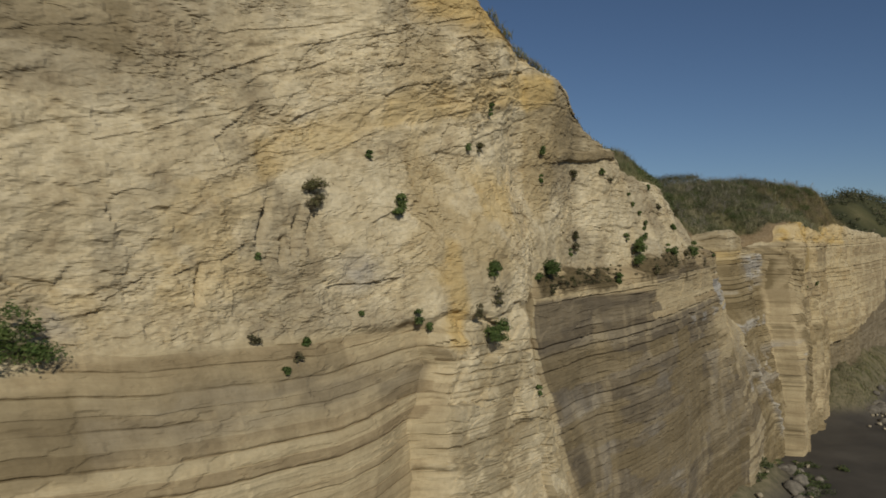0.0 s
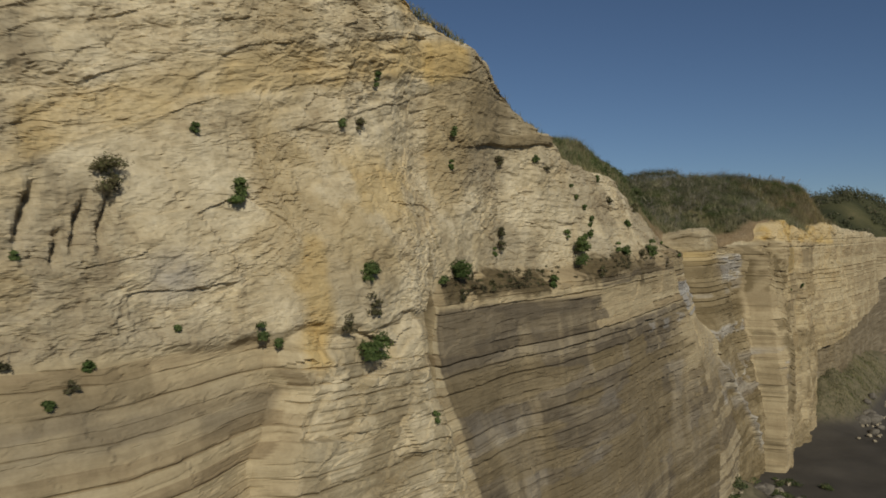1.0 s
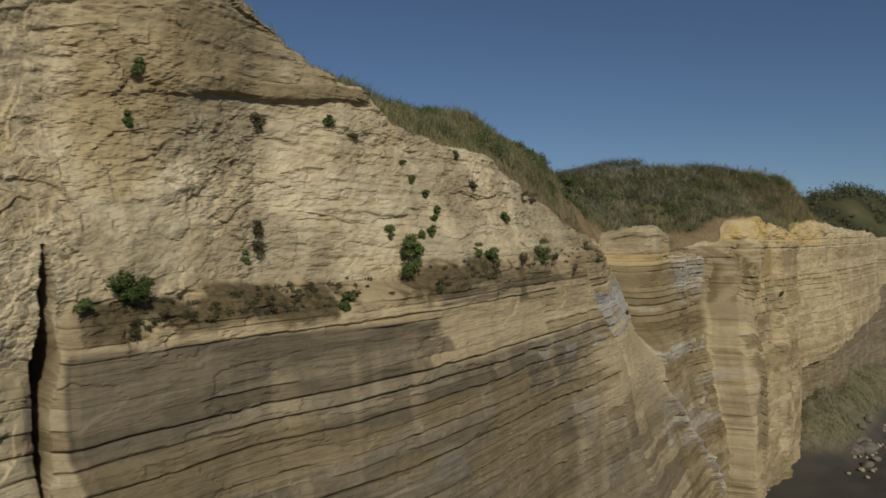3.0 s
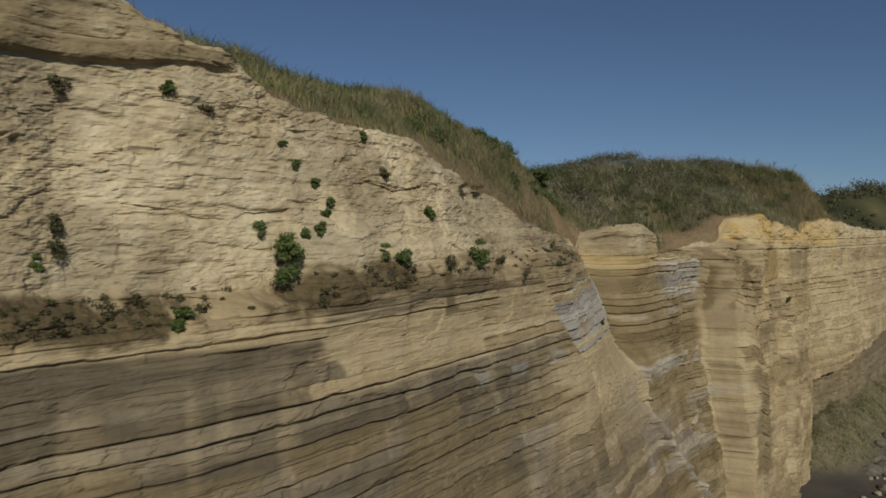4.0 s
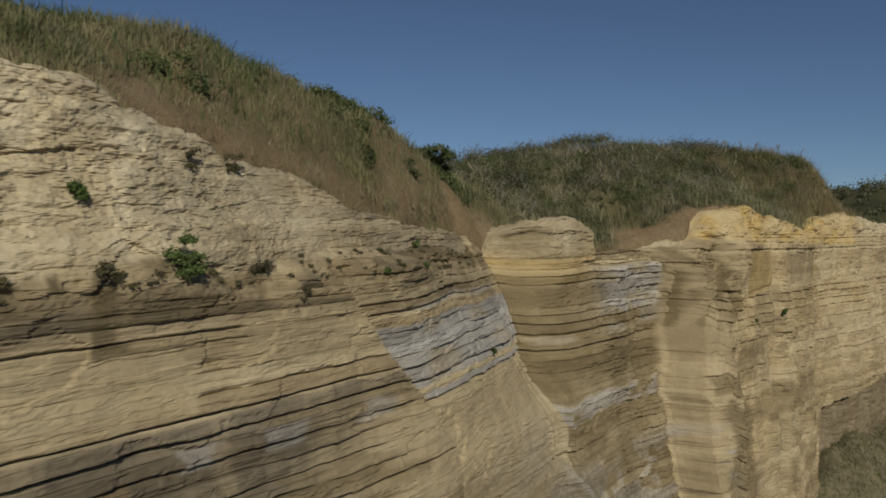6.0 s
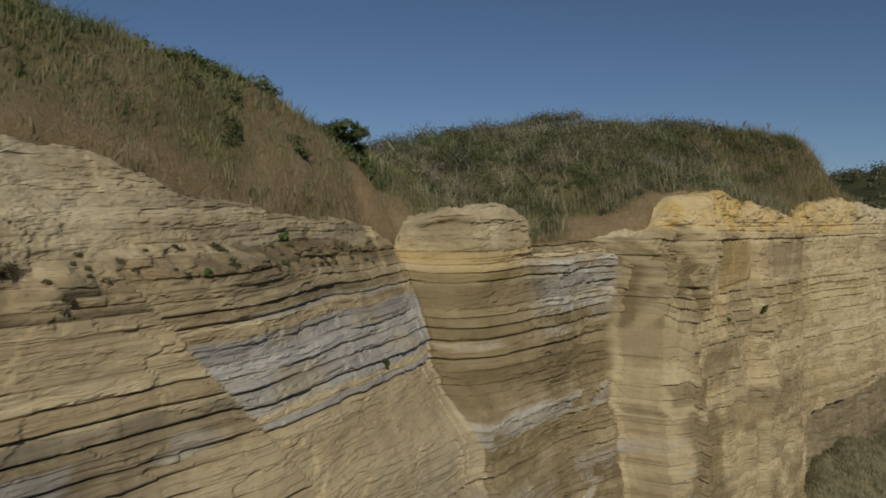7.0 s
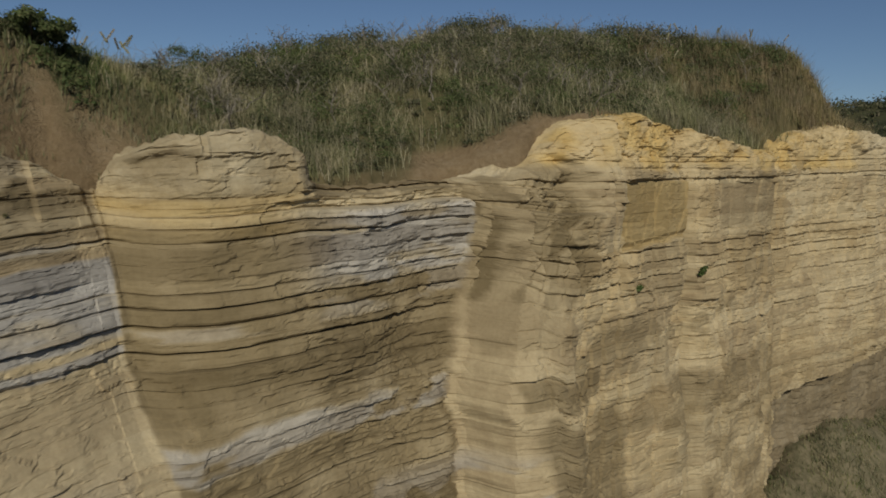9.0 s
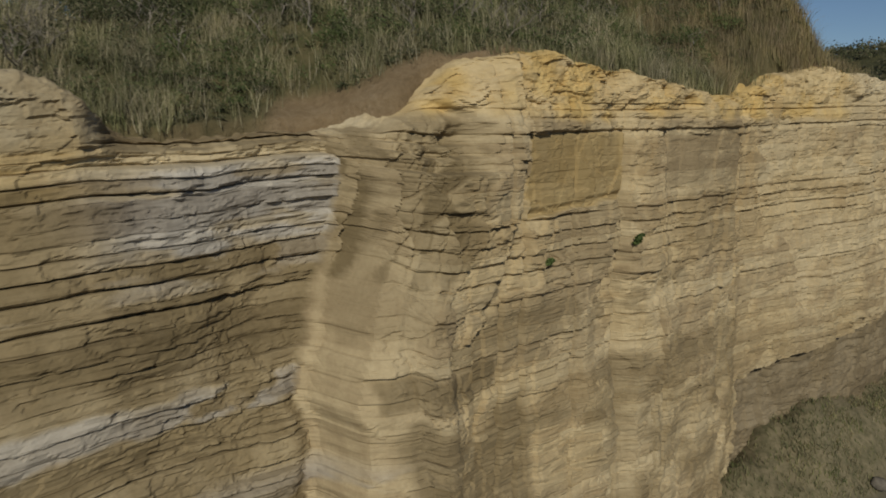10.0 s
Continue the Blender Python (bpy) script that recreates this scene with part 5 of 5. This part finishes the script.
def bush(s, z, wide, high, green, seed, label, group, category="bush"):
    """A plant rooted in the rock face: crooked stems and a crown of several leaf clumps."""
    g = np.random.RandomState(seed)
    d = min(face_at(s + a * wide, z + b * high) for a in (-0.25, 0, 0.25) for b in (-0.3, 0, 0.3))
    x, y = world_xy(s, d)
    ob = tagged(new("bush"), label, category, group)
    ob.location = (x, y, z - high * 0.1)
    n = max(4, min(12, int(8 * wide * high + 4)))
    cs, rs = [], []
    for i in range(n):
        a = g.uniform(-0.5, 0.5) * wide * 0.72
        h = g.uniform(-0.5, 0.5) * high * 0.75
        o = -g.uniform(0.02, 0.35) * min(wide, high)
        px, py = world_xy(a, o)
        cs.append((px, py, h + high * 0.1))
        rs.append(g.uniform(0.20, 0.34) * min(wide, high) + 0.035)
    cs, rs = np.array(cs), np.array(rs)
    into = np.array([*world_xy(0, 0.25), -0.05])
    part("stem", stalks("stem", [into] * n, cs, 0.014, 0.005, BARK, seed + 1), ob)
    leaves = int(np.clip(70 + 200 * wide * high, 60, 230) * (1.0 if green else 0.7))
    v, f = leaf_cloud(cs, rs, leaves, 0.045 if green else 0.035, seed + 2, 0.95)
    part("foliage", mesh_np("foliage", v, f, LEAF if green else DRYLEAF, smooth=False), ob)
    if not green:
        tips = cs + g.normal(0, 1, cs.shape) * rs[:, None] * 1.3
        for i in range(n):
            part("twig", stalks("twig", cs[i:i + 1], tips[i:i + 1], 0.008, 0.003, TWIG, seed + 3 + i, 3), ob, "bare grey twig")
    return ob


HEADLAND_BUSHES = ((7.3, 15.75, 1.6, 1.35, 1), (15.34, 19.13, 0.76, 1.05, 0), (18.35, 18.81, 0.52, 0.8, 1), (17.36, 20.36, 0.19, 0.24, 1), (13.38, 17.3, 0.15, 0.18, 1),
                   (12.92, 15.18, 0.27, 0.35, 0), (14.64, 14.98, 0.37, 0.23, 1), (14.19, 14.59, 0.28, 0.34, 0), (13.64, 14.34, 0.24, 0.21, 1), (16.67, 15.57, 0.15, 0.18, 1),
                   (18.69, 15.37, 0.32, 0.46, 1), (19.3, 15.05, 0.36, 0.22, 1), (21.84, 20.96, 0.22, 0.34, 1), (22.59, 20.98, 0.41, 0.57, 0), (23.44, 22.56, 0.19, 0.59, 1))
CRACK_BUSHES = ((21.9, 16.73, 0.62, 0.62, 1), (21.98, 15.87, 0.45, 0.8, 0), (21.14, 15.46, 0.4, 0.65, 0), (21.98, 14.74, 0.8, 0.95, 1), (24.82, 12.35, 0.2, 0.57, 1),
                (27.34, 16.74, 0.93, 0.79, 1), (26.2, 16.39, 0.64, 0.33, 1), (27.37, 15.84, 0.31, 0.48, 0), (27.87, 21.55, 0.28, 0.38, 1), (27.63, 20.32, 0.21, 0.47, 1),
                (31.45, 17.83, 0.42, 1.13, 0), (31.1, 17.34, 0.22, 0.35, 1), (32.17, 16.34, 0.43, 0.33, 0), (31.53, 20.84, 0.39, 0.59, 0), (33.51, 16.21, 0.42, 0.31, 1))
LEDGE_BUSHES = ((36.52, 17.35, 0.92, 1.44, 1), (35.99, 18.09, 0.28, 0.34, 1), (36.91, 20.28, 0.35, 0.19, 1), (37.31, 19.78, 0.19, 0.27, 1), (37.84, 19.3, 0.21, 0.27, 1),
                (38.21, 18.83, 0.22, 0.36, 1), (38.09, 18.55, 0.42, 0.17, 1), (37.73, 18.13, 0.25, 0.38, 1), (37.25, 17.99, 0.24, 0.22, 1), (39.58, 17.52, 0.26, 0.53, 1),
                (40.27, 17.42, 0.57, 0.57, 1), (44.15, 17.48, 0.68, 1.02, 1), (40.02, 20.93, 0.24, 0.65, 1), (40.43, 19.76, 0.36, 0.39, 0), (42.24, 18.77, 0.38, 0.54, 1),
                (45.12, 19.64, 0.38, 0.48, 0), (46.41, 19.67, 0.46, 0.5, 0), (42.51, 17.25, 0.48, 0.39, 0), (46.63, 17.29, 0.33, 0.29, 0))
SMALL_BUSHES = ((33.3, 16.06, 0.41, 0.36, 1), (37.12, 16.43, 0.3, 0.48, 0), (33.71, 21.18, 0.25, 0.37, 1), (34.74, 20.76, 0.33, 0.33, 0), (54.23, 17.84, 0.25, 0.2, 1),
                (53.44, 17.19, 0.35, 0.13, 1), (57.11, 14.15, 0.14, 0.31, 1), (76.84, 13.91, 0.34, 0.24, 1), (81.26, 14.21, 0.33, 0.49, 1), (50.51, 17.1, 0.18, 0.15, 1),
                (47.49, 16.61, 0.24, 0.36, 0), (46.3, 17.2, 0.35, 0.28, 0))
seed = 100
for rows, grp in ((HEADLAND_BUSHES, "bushes on the headland"), (CRACK_BUSHES, "bushes round the crack"), (LEDGE_BUSHES, "bushes above the ledge"), (SMALL_BUSHES, "small bushes on the beds")):
    for s, z, w, h, green in rows:
        size = "large" if w * h > 0.5 else "small" if w * h < 0.12 else "rounded"
        words = size + (" green leafy bush rooted in the pale cliff face" if green else " grey half-withered bush rooted in the pale cliff face")
        bush(s, z, w, h, green, seed, words, grp)
        seed += 10


# ---- trees on the skyline ----
def tree(s, d, wide, high, seed, label):
    """A small wind-cut tree: a crooked trunk, limbs and a crown of leaf clumps."""
    g = np.random.RandomState(seed)
    z = float(land(np.array([float(s)]), np.array([float(d)]))[0][0])
    ob = tagged(new("tree"), label, "tree", "trees on the skyline")
    ob.location = (*world_xy(s, d), z - 0.1)
    n = 16
    cs = np.stack([g.uniform(-0.42, 0.42, n) * wide, g.uniform(-0.42, 0.42, n) * wide, high * g.uniform(0.35, 0.85, n)], -1)
    cs[:, 2] -= 0.25 * high * (np.hypot(cs[:, 0], cs[:, 1]) / (0.6 * wide)) ** 2
    fork = np.array([0.0, 0.0, 0.35 * high])
    part("trunk", stalks("trunk", [(0, 0, -0.2)], [fork], 0.09, 0.06, BARK, seed + 1, 5), ob)
    for i in range(5):
        part("limb", stalks("limb", [fork], cs[3 * i:3 * i + 1], 0.045, 0.015, BARK, seed + 2 + i, 5), ob)
    v, f = leaf_cloud(cs, g.uniform(0.18, 0.28, n) * wide, 420, 0.06, seed + 9, 0.7)
    part("crown", mesh_np("crown", v, f, WEED, smooth=False), ob)
    return ob


tree(80, 55, 4.2, 4.6, 1701, "small flat-topped dark green tree behind the hill")
tree(60.1, 22.2, 1.9, 1.3, 1720, "low dark green tree on the end of the front slope")


# ---- pampas plumes and dead branches on the rear hill ----
def pampas(seed):
    g = np.random.RandomState(seed)
    ob = tagged(new("pampas_grass"), "pale feathery plume of pampas grass on a thin stem", "pampas grass", "plumes on the hill")
    top = np.array([g.normal(0, 0.12), g.normal(0, 0.12), 1.15])
    part("stem", stalks("stem", [(0, 0, -0.1)], [top], 0.010, 0.006, REED, seed, 5), ob)
    cs = np.array([top + np.array([0.03 * i, 0.03 * i, 0.055 * i - 0.12]) for i in range(6)])
    v, f = leaf_cloud(cs, np.full(6, 0.032), 22, 0.035, seed + 1, 1.6)
    part("plume", mesh_np("plume", v, f, PLUME, smooth=False), ob, "pale cream plume")
    return ob


g, s, u, d, z, turf = scatter(260, 61, 97, 1.2, 8, 21)
first = [pampas(700 + 7 * i) for i in range(4)]
used = 0
for i in range(len(s)):
    if turf[i] < 0.7 or vnoise(np.array([s[i] * 0.3]), np.array([u[i] * 0.3]), 66)[0] < 0.45 or used > 44:
        continue
    x, y = world_xy(s[i], d[i])
    m = pose(x, y, z[i] - 0.02, 0, 0, g.uniform(0, 360))
    if used < 4:
        first[used].matrix_basis = m
    else:
        copy_thing(first[used % 4], m)
    used += 1


def dead_branch(seed):
    """A bleached crooked branch that forks several times."""
    g = np.random.RandomState(seed)
    ob = tagged(new("dead_branch"), "bleached leafless crooked branch standing among the scrub", "branch", "bare branches in the scrub")
    a, b, tips = [], [], []
    trunk = np.array([g.normal(0, 0.5), g.normal(0, 0.5), g.uniform(0.7, 1.2)])
    for i in range(6):
        t = g.uniform(0.35, 1.0)
        p = trunk * t
        q = p + np.array([g.normal(0, 0.45), g.normal(0, 0.45), g.uniform(0.15, 0.55)])
        a.append(p)
        b.append(q)
        for j in range(2):
            w = p + (q - p) * g.uniform(0.4, 0.9)
            tips.append((w, w + np.array([g.normal(0, 0.22), g.normal(0, 0.22), g.uniform(0.05, 0.3)])))
    part("trunk", stalks("trunk", [(0, 0, -0.15)], [trunk], 0.034, 0.018, TWIG, seed, 5), ob)
    for i in range(6):
        limb = part("limb", stalks("limb", a[i:i + 1], b[i:i + 1], 0.017, 0.008, TWIG, seed + 1 + i, 4), ob)
        for q in tips[2 * i:2 * i + 2]:
            part("twig", stalks("twig", [q[0]], [q[1]], 0.009, 0.005, TWIG, seed + 2 + i, 3), limb)
    return ob


g, s, u, d, z, turf = scatter(330, 63, 96, 2.0, 13, 31)
first = [dead_branch(900 + 9 * i) for i in range(6)]
used = 0
for i in range(len(s)):
    if turf[i] < 0.6 or used > 104:
        continue
    x, y = world_xy(s[i], d[i])
    m = pose(x, y, z[i], 0, 0, g.uniform(0, 360))
    if used < 6:
        first[used].matrix_basis = m
    else:
        copy_thing(first[used % 6], m)
    used += 1


# ---- stones on the beach ----
def boulder(s, d, size, seed, material, label, group):
    g = np.random.RandomState(seed)
    bm = bmesh.new()
    bmesh.ops.create_icosphere(bm, subdivisions=3, radius=1.0)
    cuts = [(Vector(g.normal(0, 1, 3)).normalized(), g.uniform(0.55, 0.85)) for _ in range(9)]
    off = Vector(g.uniform(-50, 50, 3))
    for v in bm.verts:
        p = v.co.copy()
        for nrm, lim in cuts:
            over = p.dot(nrm) - lim
            if over > 0:
                p -= nrm * over * 0.9
        p *= 1 + 0.10 * noise.noise(p * 2.2 + off) + 0.04 * noise.noise(p * 7 + off)
        v.co = Vector((p.x * size * 0.62, p.y * size * 0.5, p.z * size * 0.42))
    me = bpy.data.meshes.new("boulder")
    bm.to_mesh(me)
    bm.free()
    for poly in me.polygons:
        poly.use_smooth = True
    me.materials.append(material)
    ob = tagged(new("boulder", me), label, "boulder", group)
    x, y = world_xy(s, d)
    i, j = np.abs(bs - s).argmin(), np.abs(bd - d).argmin()
    ob.location = (x, y, BZ[i, j] + size * 0.20)
    ob.rotation_euler = (g.uniform(-0.3, 0.3), g.uniform(-0.3, 0.3), g.uniform(0, 6.3))
    return ob


for i, (s, d, size) in enumerate(((90.7, 10.6, 1.5), (92.4, 9.9, 1.7), (93.8, 10.4, 1.2), (88.5, 9.4, 0.9), (91.0, 9.1, 0.8), (96.9, 11.0, 0.8), (100.5, 10.9, 0.9))):
    boulder(s, d, size, 1300 + i, STONE, "large weathered grey boulder lying on the dark beach", "boulders on the beach")
for i, (s, d, size) in enumerate(((61.2, 12.5, 1.0), (59.6, 11.5, 1.3), (59.3, 10.6, 0.9), (57.2, 11.5, 1.4), (62.5, 10.8, 0.7), (60.8, 13.0, 0.8), (64.0, 12.4, 0.6), (56.0, 10.9, 0.9))):
    boulder(s, d, size, 1400 + i, STONE, "dark wet boulder at the foot of the cliff", "boulders at the foot")
g = np.random.RandomState(77)
for i in range(40):
    s, d = (g.uniform(84, 106), g.uniform(8.6, 10.8)) if i < 26 else (g.uniform(52, 68), g.uniform(10.4, 14.0))
    boulder(s, d, g.uniform(0.18, 0.5), 1500 + i, PALESTONE, "small pale fallen mudstone block on the beach", "fallen blocks")
